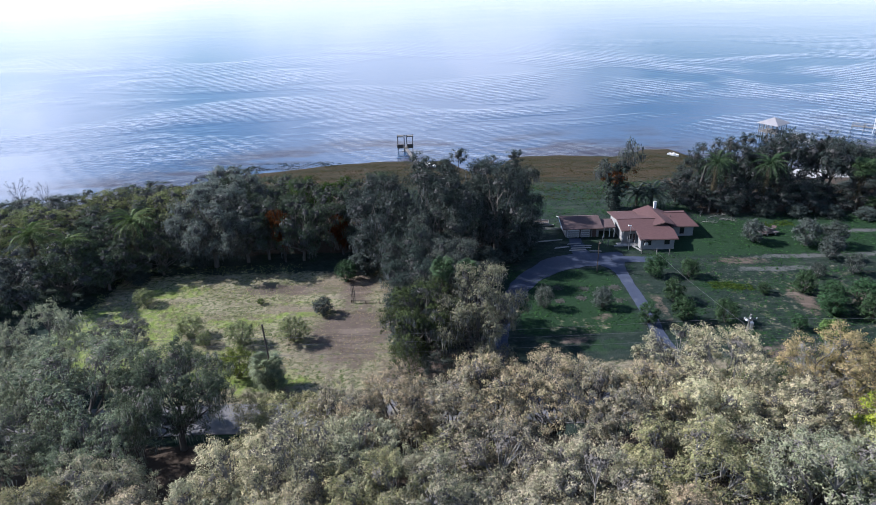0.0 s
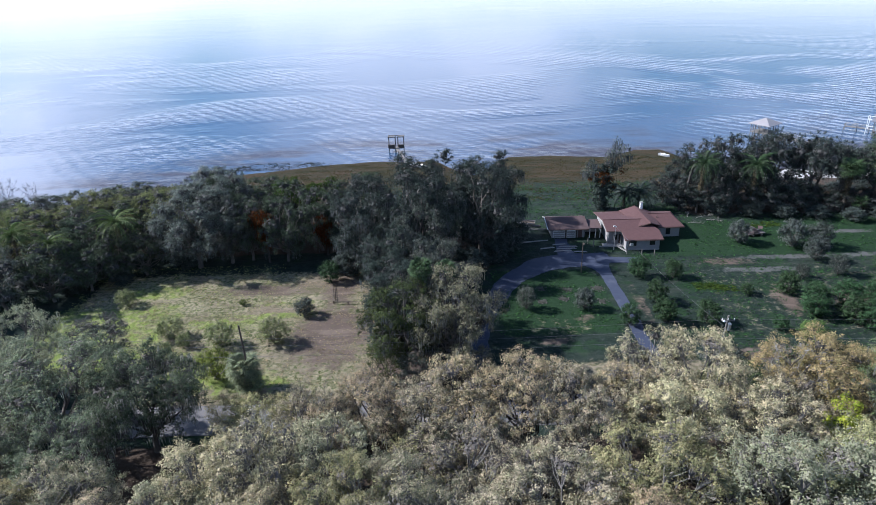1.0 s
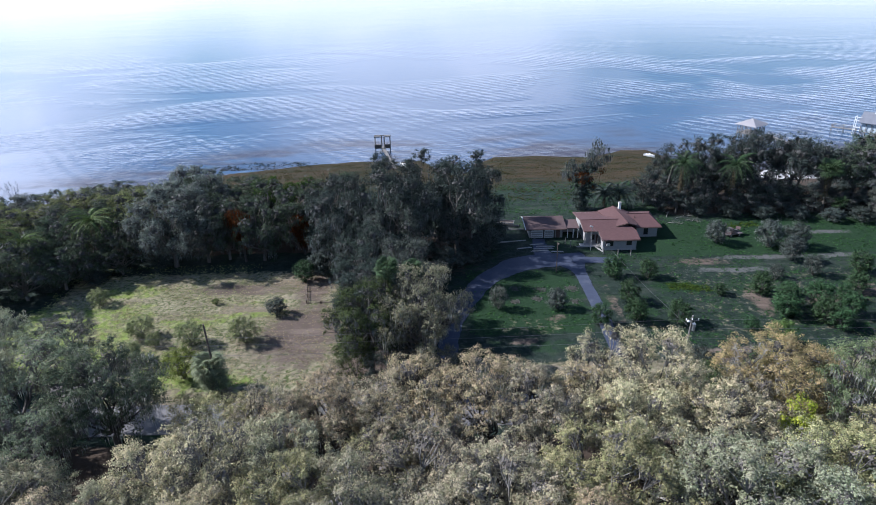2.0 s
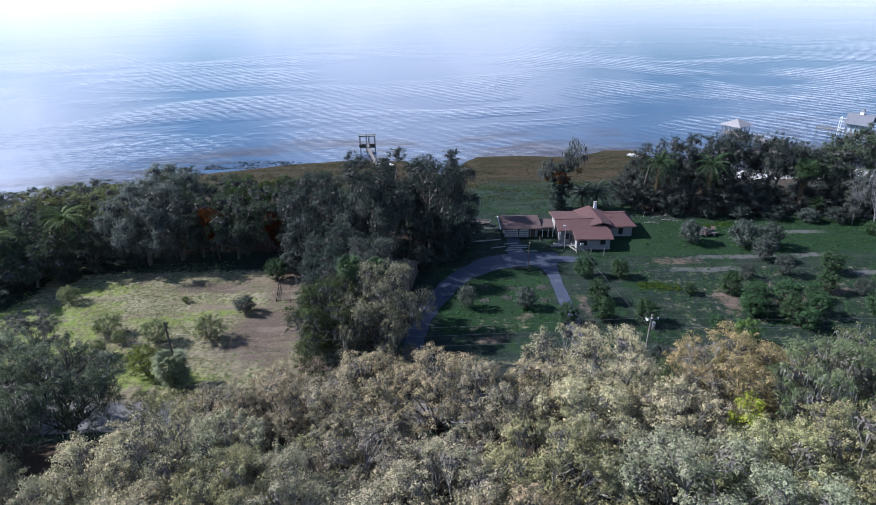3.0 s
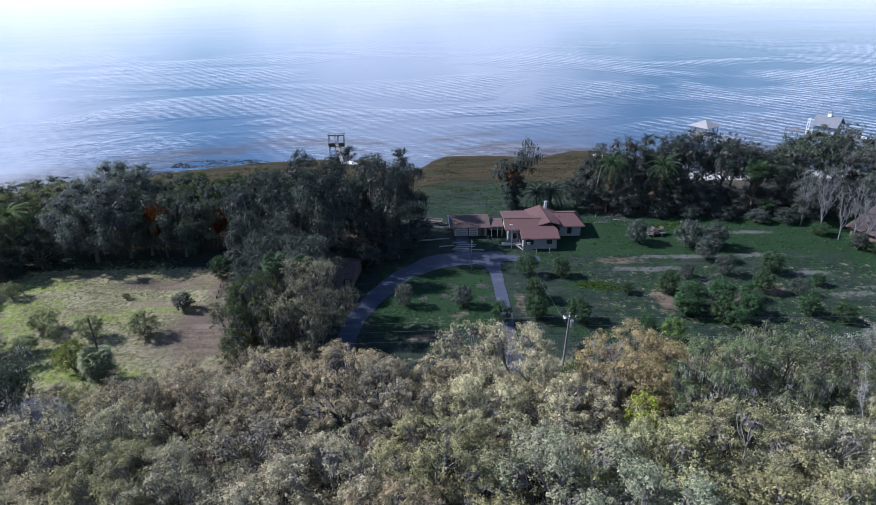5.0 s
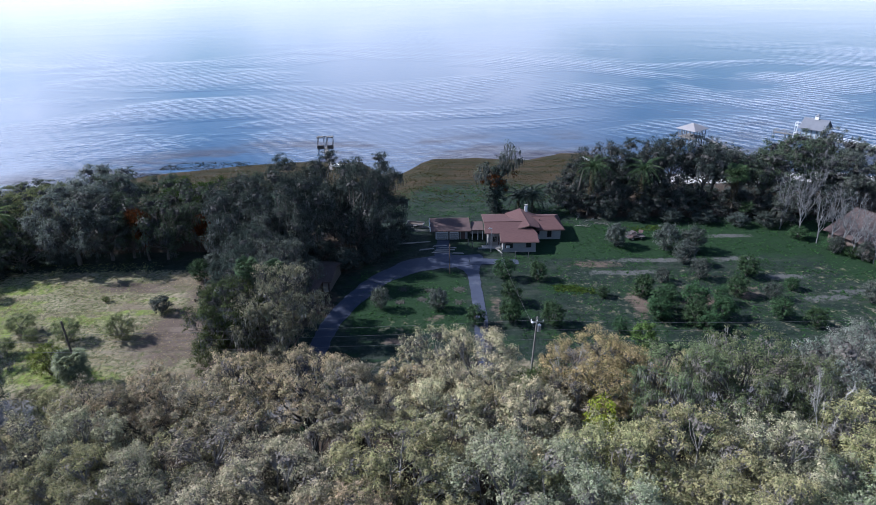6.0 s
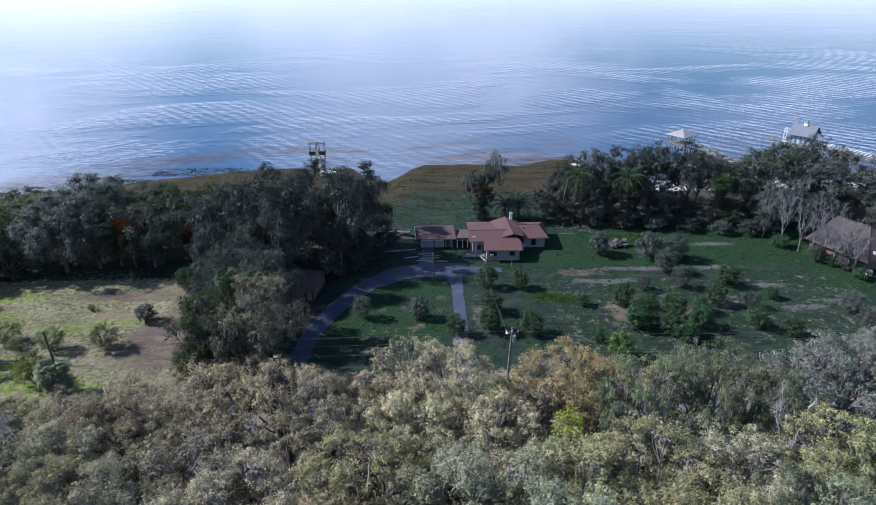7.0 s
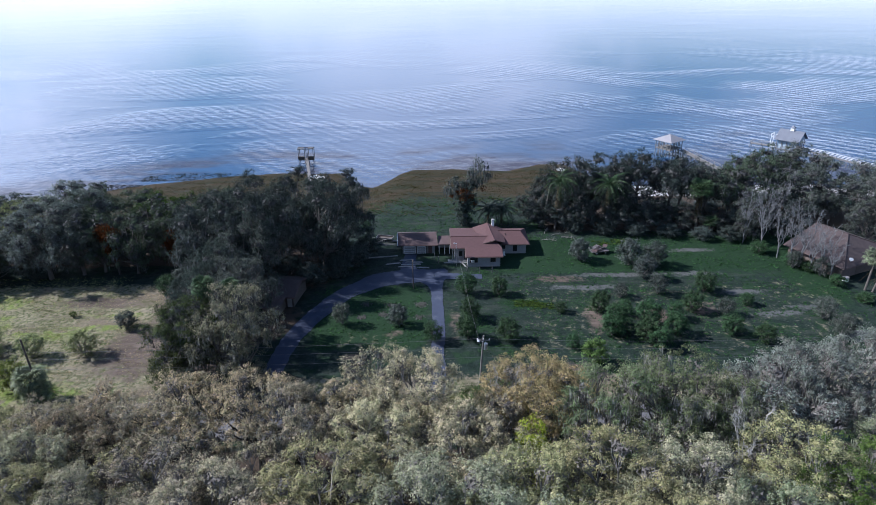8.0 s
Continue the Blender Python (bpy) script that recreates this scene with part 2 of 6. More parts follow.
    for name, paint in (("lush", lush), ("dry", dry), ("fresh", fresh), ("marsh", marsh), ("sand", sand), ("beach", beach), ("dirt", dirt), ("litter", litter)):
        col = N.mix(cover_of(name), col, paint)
    col = N.mix(N.math("MULTIPLY", fine, 0.45), col, N.mix(1.0, col, (0.35, 0.36, 0.36, 1), "MULTIPLY"))
    high = N.math("ADD", N.math("MULTIPLY", fine, 0.5), tuft)
    relief = N.n("ShaderNodeBump", Strength=0.8, Distance=0.24, Height=high)
    b = N.n("ShaderNodeBsdfPrincipled", Base_Color=col, Roughness=0.95, Normal=relief)
    b.inputs["Specular IOR Level"].default_value = 0.1
    N.n("ShaderNodeOutputMaterial", Surface=b)
    return m


def water_material():
    m, N = material("lake_water")
    at = N.n("ShaderNodeNewGeometry").outputs["Position"]
    swell = N.n("ShaderNodeTexWave", Vector=N.scaled(at, 1, 1, 1, 50.0), Scale=0.06, Distortion=2.6, Detail=2.0)
    swell.wave_type, swell.bands_direction = "BANDS", "Y"
    swell.inputs["Detail Scale"].default_value = 0.6
    chop = N.noise(N.scaled(at, 0.55, 1.0, 1.0, 22.0), 0.55, 4.0, 0.6, 0.5)
    crest = N.noise(N.scaled(at, 0.9, 1.0, 1.0, 30.0), 0.16, 2.0, 0.5, 0.8)
    calm = N.ramp(N.noise(N.scaled(at, 0.6, 1.0, 1.0), 0.014, 4.0, 0.55, 0.6), [(0.43, 0.06), (0.62, 1.0)])
    off_shore = N.n("ShaderNodeSeparateXYZ", Vector=at).outputs["Y"]
    lull = N.ramp(N.math("DIVIDE", off_shore, 1000.0), [(0.28, 1.0), (0.52, 0.12)])
    high = N.math("MULTIPLY", N.math("ADD", N.math("ADD", N.math("MULTIPLY", swell.outputs["Fac"], 0.24), N.math("MULTIPLY", crest, 0.5)), N.math("MULTIPLY", chop, 0.6)), N.math("MULTIPLY", calm, lull))
    relief = N.n("ShaderNodeBump", Strength=0.55, Distance=1.0, Height=high)
    weed = N.math("MULTIPLY", N.n("ShaderNodeAttribute", {"attribute_name": "weed"}).outputs["Fac"],
                  N.ramp(N.noise(N.scaled(at, 0.35, 1.0, 1.0), 0.055, 5.0, 0.65), [(0.40, 0.0), (0.56, 1.0)]))
    col = N.mix(weed, (0.012, 0.042, 0.095, 1), (0.040, 0.040, 0.056, 1))
    b = N.n("ShaderNodeBsdfPrincipled", Base_Color=col, Roughness=N.math("ADD", N.math("MULTIPLY", weed, 0.16), 0.05), IOR=1.333, Normal=relief)
    mat = N.n("ShaderNodeBsdfDiffuse", Color=N.mix(N.noise(at, 0.4, 4.0), (0.022, 0.022, 0.032, 1), (0.055, 0.050, 0.066, 1)))
    cover = N.math("MULTIPLY", weed, N.ramp(N.noise(N.scaled(at, 0.4, 1.0, 1.0), 0.22, 5.0, 0.7), [(0.40, 0.08), (0.62, 0.62)]))
    N.n("ShaderNodeOutputMaterial", Surface=N.n("ShaderNodeMixShader", i0=cover, i1=b, i2=mat))
    return m


# ---- building helpers ----
def part_mesh(name, me, parent, label="", m=None):
    ob = new(name, me)
    ob.parent = parent
    if m is not None:
        ob.matrix_basis = m
    if label:
        tagged(ob, label)
    return ob


def part(name, bm, mat, parent, label="", m=None):
    """Links a bmesh as one mesh object under a thing or a part."""
    me = bpy.data.meshes.new(name)
    bm.to_mesh(me)
    bm.free()
    me.materials.append(mat)
    return part_mesh(name, me, parent, label, m)


def base(name, m, label="", category="", group="", kind=""):
    ob = new(name)
    ob.empty_display_size = 0.2
    ob.matrix_basis = m
    return tagged(ob, label, category, group, kind)


def block(bm, x0, x1, y0, y1, z0, z1, bevel=0.0):
    vs = bmesh.ops.create_cube(bm, size=1.0)["verts"]
    for v in vs:
        v.co = Vector(((x0 + x1) / 2 + v.co.x * (x1 - x0), (y0 + y1) / 2 + v.co.y * (y1 - y0), (z0 + z1) / 2 + v.co.z * (z1 - z0)))
    if bevel:
        bmesh.ops.bevel(bm, geom=list({e for v in vs for e in v.link_edges}), offset=bevel, segments=1, affect="EDGES")
    return bm


def box(x0, x1, y0, y1, z0, z1, bevel=0.0):
    return block(bmesh.new(), x0, x1, y0, y1, z0, z1, bevel)


def slab(corners, thick):
    """A plate with the given upper corners (counter-clockwise from above), thick metres deep."""
    bm = bmesh.new()
    top = [bm.verts.new(c) for c in corners]
    low = [bm.verts.new((c[0], c[1], c[2] - thick)) for c in corners]
    bm.faces.new(top)
    bm.faces.new(low[::-1])
    n = len(top)
    for i in range(n):
        bm.faces.new((top[i], low[i], low[(i + 1) % n], top[(i + 1) % n]))
    return bm


def rod(bm, a, b, r0, r1=None, sides=7):
    """A tapered round bar from a to b."""
    a, b = Vector(a), Vector(b)
    q = (b - a).to_track_quat("Z", "Y")
    r1 = r0 if r1 is None else r1
    rings = [[bm.verts.new(p + q @ Vector((r * math.cos(6.2832 * i / sides), r * math.sin(6.2832 * i / sides), 0))) for i in range(sides)]
             for p, r in ((a, r0), (b, r1))]
    for i in range(sides):
        j = (i + 1) % sides
        bm.faces.new((rings[0][i], rings[0][j], rings[1][j], rings[1][i]))
    bm.faces.new(rings[0][::-1])
    bm.faces.new(rings[1])
    return bm


def bar(a, b, r0, r1=None, sides=7):
    return rod(bmesh.new(), a, b, r0, r1, sides)


# ---- lie of the land ----
WATER_Z = -5.5
SHORE_X = (-400, -150, -120, -105, -67, -55, -32, -15, -3, 4, 8, 12, 16, 20, 24, 28, 41, 59, 71, 79, 86, 92, 98, 125, 150, 165, 420)
SHORE_Y = (140, 150, 158, 166, 190, 195.5, 203, 205.5, 204, 204.5, 197, 191, 188.5, 194, 202, 207, 207, 204, 211, 211, 196, 188, 187, 185, 186, 178, 150)


def smooth(a, b, x):
    t = np.clip((np.asarray(x, float) - a) / (b - a), 0, 1)
    return t * t * (3 - 2 * t)


def hump(x, y, cx, cy, rx, ry):
    return np.exp(-(((x - cx) / rx) ** 2 + ((y - cy) / ry) ** 2))


def ground_z(x, y):
    """Height of the ground: level round the houses, falling to the lake."""
    x, y = np.asarray(x, float), np.asarray(y, float)
    shore = np.interp(x, SHORE_X, SHORE_Y)
    start = np.minimum(146.0, shore - 30)
    fall = np.clip((y - start) / (shore - start), 0, None)
    z = np.where(fall <= 1, WATER_Z * (fall ** 1.15), WATER_Z - 0.06 * (y - shore))
    z = np.maximum(z, -9.0)
    roll = 0.10 * np.sin(x * 0.21 + 1.3) * np.sin(y * 0.17) + 0.06 * np.sin(x * 0.6 + y * 0.43)
    calm = 1 - np.maximum.reduce([hump(x, y, 42, 124, 18, 10), smooth(62, 65, y) * (1 - smooth(74, 77, y))])
    return z + roll * np.clip(calm, 0, 1) * np.where(fall < 0.9, 1.0, 0.2)


def gz(x, y):
    return float(ground_z(x, y))


def axis(inner0, inner1, step, far):
    mid = np.arange(inner0, inner1 + step / 2, step)
    out, s = [], step
    d = 0.0
    while d < far:
        s *= 1.35
        d += s
        out.append(d)
    out = np.array(out)
    return np.concatenate([inner0 - out[::-1], mid, inner1 + out])


def sheet(name, xs, ys, zfun, mat, covers):
    X, Y = np.meshgrid(xs, ys)
    Z = zfun(X, Y)
    nx, ny = len(xs), len(ys)
    co = np.stack([X.ravel(), Y.ravel(), Z.ravel()], 1)
    i = (np.arange(ny - 1)[:, None] * nx + np.arange(nx - 1)[None, :]).ravel()
    quads = np.stack([i, i + 1, i + nx + 1, i + nx], 1)
    me = bpy.data.meshes.new(name)
    me.from_pydata(co.tolist(), [], quads.tolist())
    me.polygons.foreach_set("use_smooth", np.ones(len(quads), bool))
    for key, fun in covers.items():
        at = me.attributes.new(key, "FLOAT", "POINT")
        at.data.foreach_set("value", np.clip(fun(X, Y), 0, 1).ravel().astype(np.float32))
    me.materials.append(mat)
    return new(name, me)


def zone(x0, x1, y0, y1, soft=2.5):
    return lambda x, y: smooth(x0 - soft, x0 + soft, x) * (1 - smooth(x1 - soft, x1 + soft, x)) * smooth(y0 - soft, y0 + soft, y) * (1 - smooth(y1 - soft, y1 + soft, y))


def any_of(*funs):
    return lambda x, y: np.maximum.reduce([f(x, y) for f in funs])


def spot(cx, cy, rx, ry, k=1.0):
    return lambda x, y: k * hump(x, y, cx, cy, rx, ry)


def near_shore(x, y):
    s = np.interp(x, SHORE_X, SHORE_Y)
    return smooth(-60, -16, y - s) * 0.95


ground = sheet("ground", axis(-75, 128, 1.05, 3500), axis(30, 216, 1.05, 2200), ground_z, ground_material(), {
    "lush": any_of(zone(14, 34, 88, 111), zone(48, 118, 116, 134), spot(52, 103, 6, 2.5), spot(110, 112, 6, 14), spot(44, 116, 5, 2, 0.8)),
    "dry": any_of(zone(-60, -6, 76, 113), lambda x, y: 0.3 * zone(50, 112, 84, 112)(x, y), zone(-40, 110, 72, 80), spot(24, 90, 8, 5, 0.4)),
    "fresh": any_of(lambda x, y: 0.62 * zone(-64, -40, 76, 102, 4.0)(x, y), spot(-26, 77.5, 9, 3.5, 0.9), spot(-33, 94, 11, 2.2, 0.75), spot(-48, 106, 8, 4, 0.7), spot(-22, 101, 9, 1.2, 0.6), spot(-34, 84, 9, 3, 0.6), spot(-31, 79, 8, 4.5, 0.95), spot(-24, 96.5, 12, 1.3, 0.7)),
    "marsh": lambda x, y: near_shore(x, y) * (1 - smooth(86, 92, x)),
    "beach": any_of(zone(90, 158, 165, 186, 2.0), zone(158, 200, 160, 178, 3.0)),
    "sand": any_of(spot(73, 114.6, 14, 0.9), spot(65, 109.3, 10, 1.0), spot(91, 126, 7, 1.0), spot(94.5, 106.5, 5, 1.2), spot(103, 100, 4, 1.0),
                   spot(107, 90, 4, 2.0), spot(97, 98, 6, 1.0), spot(88, 114.5, 6, 0.9), spot(25, 132, 4, 0.8), spot(76, 212, 6, 1.5)),
    "dirt": any_of(spot(-13.5, 90, 9, 14, 0.8), spot(-28, 106, 12, 3.0, 0.75), spot(-14, 106, 4, 8, 0.85), spot(39.0, 97, 1.2, 9, 0.62), spot(64, 97, 2.5, 6, 0.8), spot(54, 81, 10, 3, 0.85),
                   spot(75, 97, 5, 4, 0.8), spot(60, 113, 7, 2, 0.7), spot(28, 93, 3.5, 1.5, 0.6), spot(22, 86, 4, 1.2, 0.7), spot(84, 100, 4, 3, 0.7), spot(0, 80, 9, 6)),
    "litter": any_of(zone(-90, 130, -40, 64, 1.5), spot(0, 121, 17, 15), zone(-110, -16, 122, 160), zone(62, 140, 138, 170), spot(6, 98, 6, 7)),
})
tagged(ground, "lakeside ground of grass, bare soil, leaf litter and brown marsh", "ground", kind="structure")


def weed_beds(x, y):
    s = np.interp(x, SHORE_X, SHORE_Y)
    d = y - s
    near = smooth(-6, 0, d) * (1 - smooth(16, 40, d)) * (1 - hump(x, y, 16, 196, 8, 9))
    return np.maximum.reduce([near, hump(x, y, 135, 233, 11, 8), hump(x, y, 158, 247, 10, 4), hump(x, y, 74, 225, 15, 6), hump(x, y, 36, 215, 11, 4)])


water = sheet("water", axis(-160, 200, 5.0, 4200), axis(150, 330, 3.0, 4200), lambda x, y: np.full_like(x, WATER_Z), water_material(), {"weed": weed_beds})
tagged(water, "blue lake water with long ripples and reflected clouds", "lake", kind="structure")


# ---- road and drive ----
def ribbon(name, pts, mat, lift, thick=0.12, steps=16, wear=0.1):
    """A paved strip along a smooth line through the given places (x, y, width), with crumbling edges."""
    P = [np.array(p, float) for p in pts]
    line = []
    for i in range(len(P) - 1):
        p0, p1, p2, p3 = P[max(i - 1, 0)], P[i], P[i + 1], P[min(i + 2, len(P) - 1)]
        for k in range(steps):
            t = k / steps
            line.append(0.5 * (2 * p1 + (p2 - p0) * t + (2 * p0 - 5 * p1 + 4 * p2 - p3) * t * t + (3 * p1 - p0 - 3 * p2 + p3) * t ** 3))
    line.append(P[-1])
    rng = np.random.default_rng(len(pts) * 7)
    worn = [np.convolve(rng.normal(0, wear * 2.2, len(line) + 8), np.ones(7) / 7, "same")[4:-4] + rng.normal(0, wear * 0.25, len(line)) for _ in range(2)]
    bm, rows = bmesh.new(), []
    for i, p in enumerate(line):
        d = (line[min(i + 1, len(line) - 1)] - line[max(i - 1, 0)])[:2]
        side = np.array((-d[1], d[0])) / np.hypot(*d)
        l, r = p[:2] + side * (p[2] / 2 + worn[0][i]), p[:2] - side * (p[2] / 2 + worn[1][i])
        row = []
        for q, dz in ((l, -thick), (l, 0), (r, 0), (r, -thick)):
            row.append(bm.verts.new((q[0], q[1], gz(q[0], q[1]) + lift + dz)))
        rows.append(row)
    for a, b in zip(rows, rows[1:]):
        for k in range(3):
            bm.faces.new((a[k], b[k], b[k + 1], a[k + 1]))
    bmesh.ops.recalc_face_normals(bm, faces=bm.faces)
    me = bpy.data.meshes.new(name)
    bm.to_mesh(me)
    bm.free()
    me.materials.append(mat)
    return new(name, me)


road = tagged(ribbon("road", [(x, 69.2 + 0.4 * math.sin(x / 60), 6.2) for x in range(-400, 440, 40)], STREET, 0.10, wear=0.06),
              "grey asphalt street running under roadside oaks", "road", kind="structure")
drive = tagged(ribbon("driveway", [(35.9, 72.5, 2.6), (35.9, 84, 2.2), (36.0, 94, 2.1), (35.9, 103, 2.1), (35.8, 108.5, 2.2), (35.4, 111.5, 3.4), (34.9, 114, 6.0), (34.4, 116.6, 7.6), (34.2, 118.2, 6.6)], SHADE_BLUE_ASPHALT, 0.062, wear=0.08),
               "asphalt driveway leading from the street, blue shade in its colour", "driveway", kind="structure")
tagged(ribbon("driveway_bend", [(35.2, 115.6, 4.4), (31.4, 115.6, 6.0), (27.4, 114.7, 6.0), (22.6, 112.6, 5.6), (18.2, 108.0, 4.6), (15.0, 102.5, 3.8), (12.3, 96, 3.4), (10.6, 90, 3.3), (9.8, 82, 3.2), (9.6, 72.5, 3.0)], SHADE_BLUE_ASPHALT, 0.05, wear=0.16),
                    "worn asphalt drive looping under the oaks, blue shade in its colour", "driveway", kind="structure")
spur = tagged(ribbon("driveway_spur", [(35.4, 115.4, 3.6), (38.4, 115.0, 2.9), (42, 114.8, 2.4), (45.0, 114.7, 2.1)], SHADE_BLUE_ASPHALT, 0.074, wear=0.1),
              "short asphalt parking spur beside the house", "driveway", kind="structure")
tagged(ribbon("garage_apron", [(30.0, 117.2, 3.4), (30.0, 120.5, 3.0), (30.2, 126.0, 2.6)], SHADE_BLUE_ASPHALT, 0.042, wear=0.15),
               "dark stained asphalt strip in front of the garage", "driveway", kind="structure")


# ---- trees ----
class Buf:
    """Vertices and faces gathered for one mesh."""

    def __init__(self):
        self.v, self.f, self.n = [], [], 0

    def add(self, verts, faces):
        verts = np.asarray(verts, float)
        self.v.append(verts)
        self.f.extend((np.asarray(faces) + self.n).tolist())
        self.n += len(verts)

    def tris(self, P):
        """P: k x 3 x 3 loose triangles."""
        k = len(P)
        if k:
            self.add(P.reshape(-1, 3), np.arange(3 * k).reshape(k, 3))

    def mesh(self, name, mat):
        me = bpy.data.meshes.new(name)
        me.from_pydata(np.concatenate(self.v).tolist(), [], self.f)
        me.materials.append(mat)
        return me


def unit(v):
    return v / np.maximum(np.linalg.norm(v, axis=-1, keepdims=True), 1e-9)


def tube(buf, pts, r0, r1, sides=5):
    pts = np.asarray(pts, float)
    n = len(pts)
    d = unit(np.gradient(pts, axis=0))
    ref = np.where(np.abs(d[:, 2:3]) > 0.9, np.array([[1.0, 0, 0]]), np.array([[0, 0, 1.0]]))
    a = unit(np.cross(d, ref))
    b = np.cross(d, a)
    r = np.linspace(r0, r1, n)[:, None, None]
    ang = np.arange(sides) * 2 * np.pi / sides
    ring = pts[:, None] + r * (a[:, None] * np.cos(ang)[None, :, None] + b[:, None] * np.sin(ang)[None, :, None])
    faces = [(i * sides + j, i * sides + (j + 1) % sides, (i + 1) * sides + (j + 1) % sides, (i + 1) * sides + j) for i in range(n - 1) for j in range(sides)]
    buf.add(ring.reshape(-1, 3), faces)


def bend(a, b, lift, rng, n=6, wob=0.06):
    """A limb from a to b, bowed upward by lift, with small kinks."""
    t = np.linspace(0, 1, n)[:, None]
    p = a + (b - a) * t + np.array([0, 0, 1.0]) * lift * np.sin(np.pi * t)
    p[1:-1] += rng.normal(0, wob * np.linalg.norm(b - a), (n - 2, 3)) * np.array([1, 1, 0.6])
    return p


def leaves(buf, c, r, count, size, rng, flat=0.75, up=0.5, slim=0.5):
    """A clump of small leaves round c."""
    d = unit(rng.normal(size=(count, 3)))
    d[:, 2] = np.where(rng.random(count) < 0.7, np.abs(d[:, 2]), d[:, 2])
    shape = np.array([1, 1, flat]) * rng.uniform(0.5, 1.5, 3)
    p = c + d * (r * (rng.uniform(0.05, 1.0, (count, 1)) ** 0.5 + rng.exponential(0.16, (count, 1)))) * shape
    nrm = unit(d * 1.5 + rng.normal(size=(count, 3)) * 0.48 + np.array([0, 0, up]))
    a = unit(np.cross(nrm, rng.normal(size=(count, 3))))
    b = np.cross(nrm, a)
    s = size * rng.uniform(0.55, 1.3, (count, 1))
    buf.tris(np.stack([p + a * s, p - a * s * 0.55 + b * s * slim, p - a * s * 0.55 - b * s * slim], 1))


def strands(buf, c, r, count, length, width, rng):
    """Hanging strands of moss under c."""
    d = rng.normal(size=(count, 2)) * r * 0.55
    top = np.stack([c[0] + d[:, 0], c[1] + d[:, 1], c[2] - r * 0.15 + rng.normal(0, r * 0.2, count)], 1)
    ln = length * rng.uniform(0.35, 1.25, count)
    ang = rng.uniform(0, np.pi, count)
    w = width * rng.uniform(0.5, 1.3, count)
    e = np.stack([np.cos(ang) * w, np.sin(ang) * w, np.zeros(count)], 1)
    tip = top + np.stack([rng.normal(0, 0.08, count), rng.normal(0, 0.08, count), -ln], 1)
    buf.tris(np.stack([top - e, top + e, tip], 1))


def twigs(buf, c, r, count, width, rng, reach=1.25):
    """Thin bare twigs spraying out of c."""
    d = unit(rng.normal(size=(count, 3)) + np.array([0, 0, 0.5]))
    e = unit(np.cross(d, rng.normal(size=(count, 3)))) * width
    tip = c + d * r * rng.uniform(0.7, reach, (count, 1))
    buf.tris(np.stack([c - e, c + e + 0 * d, tip], 1))


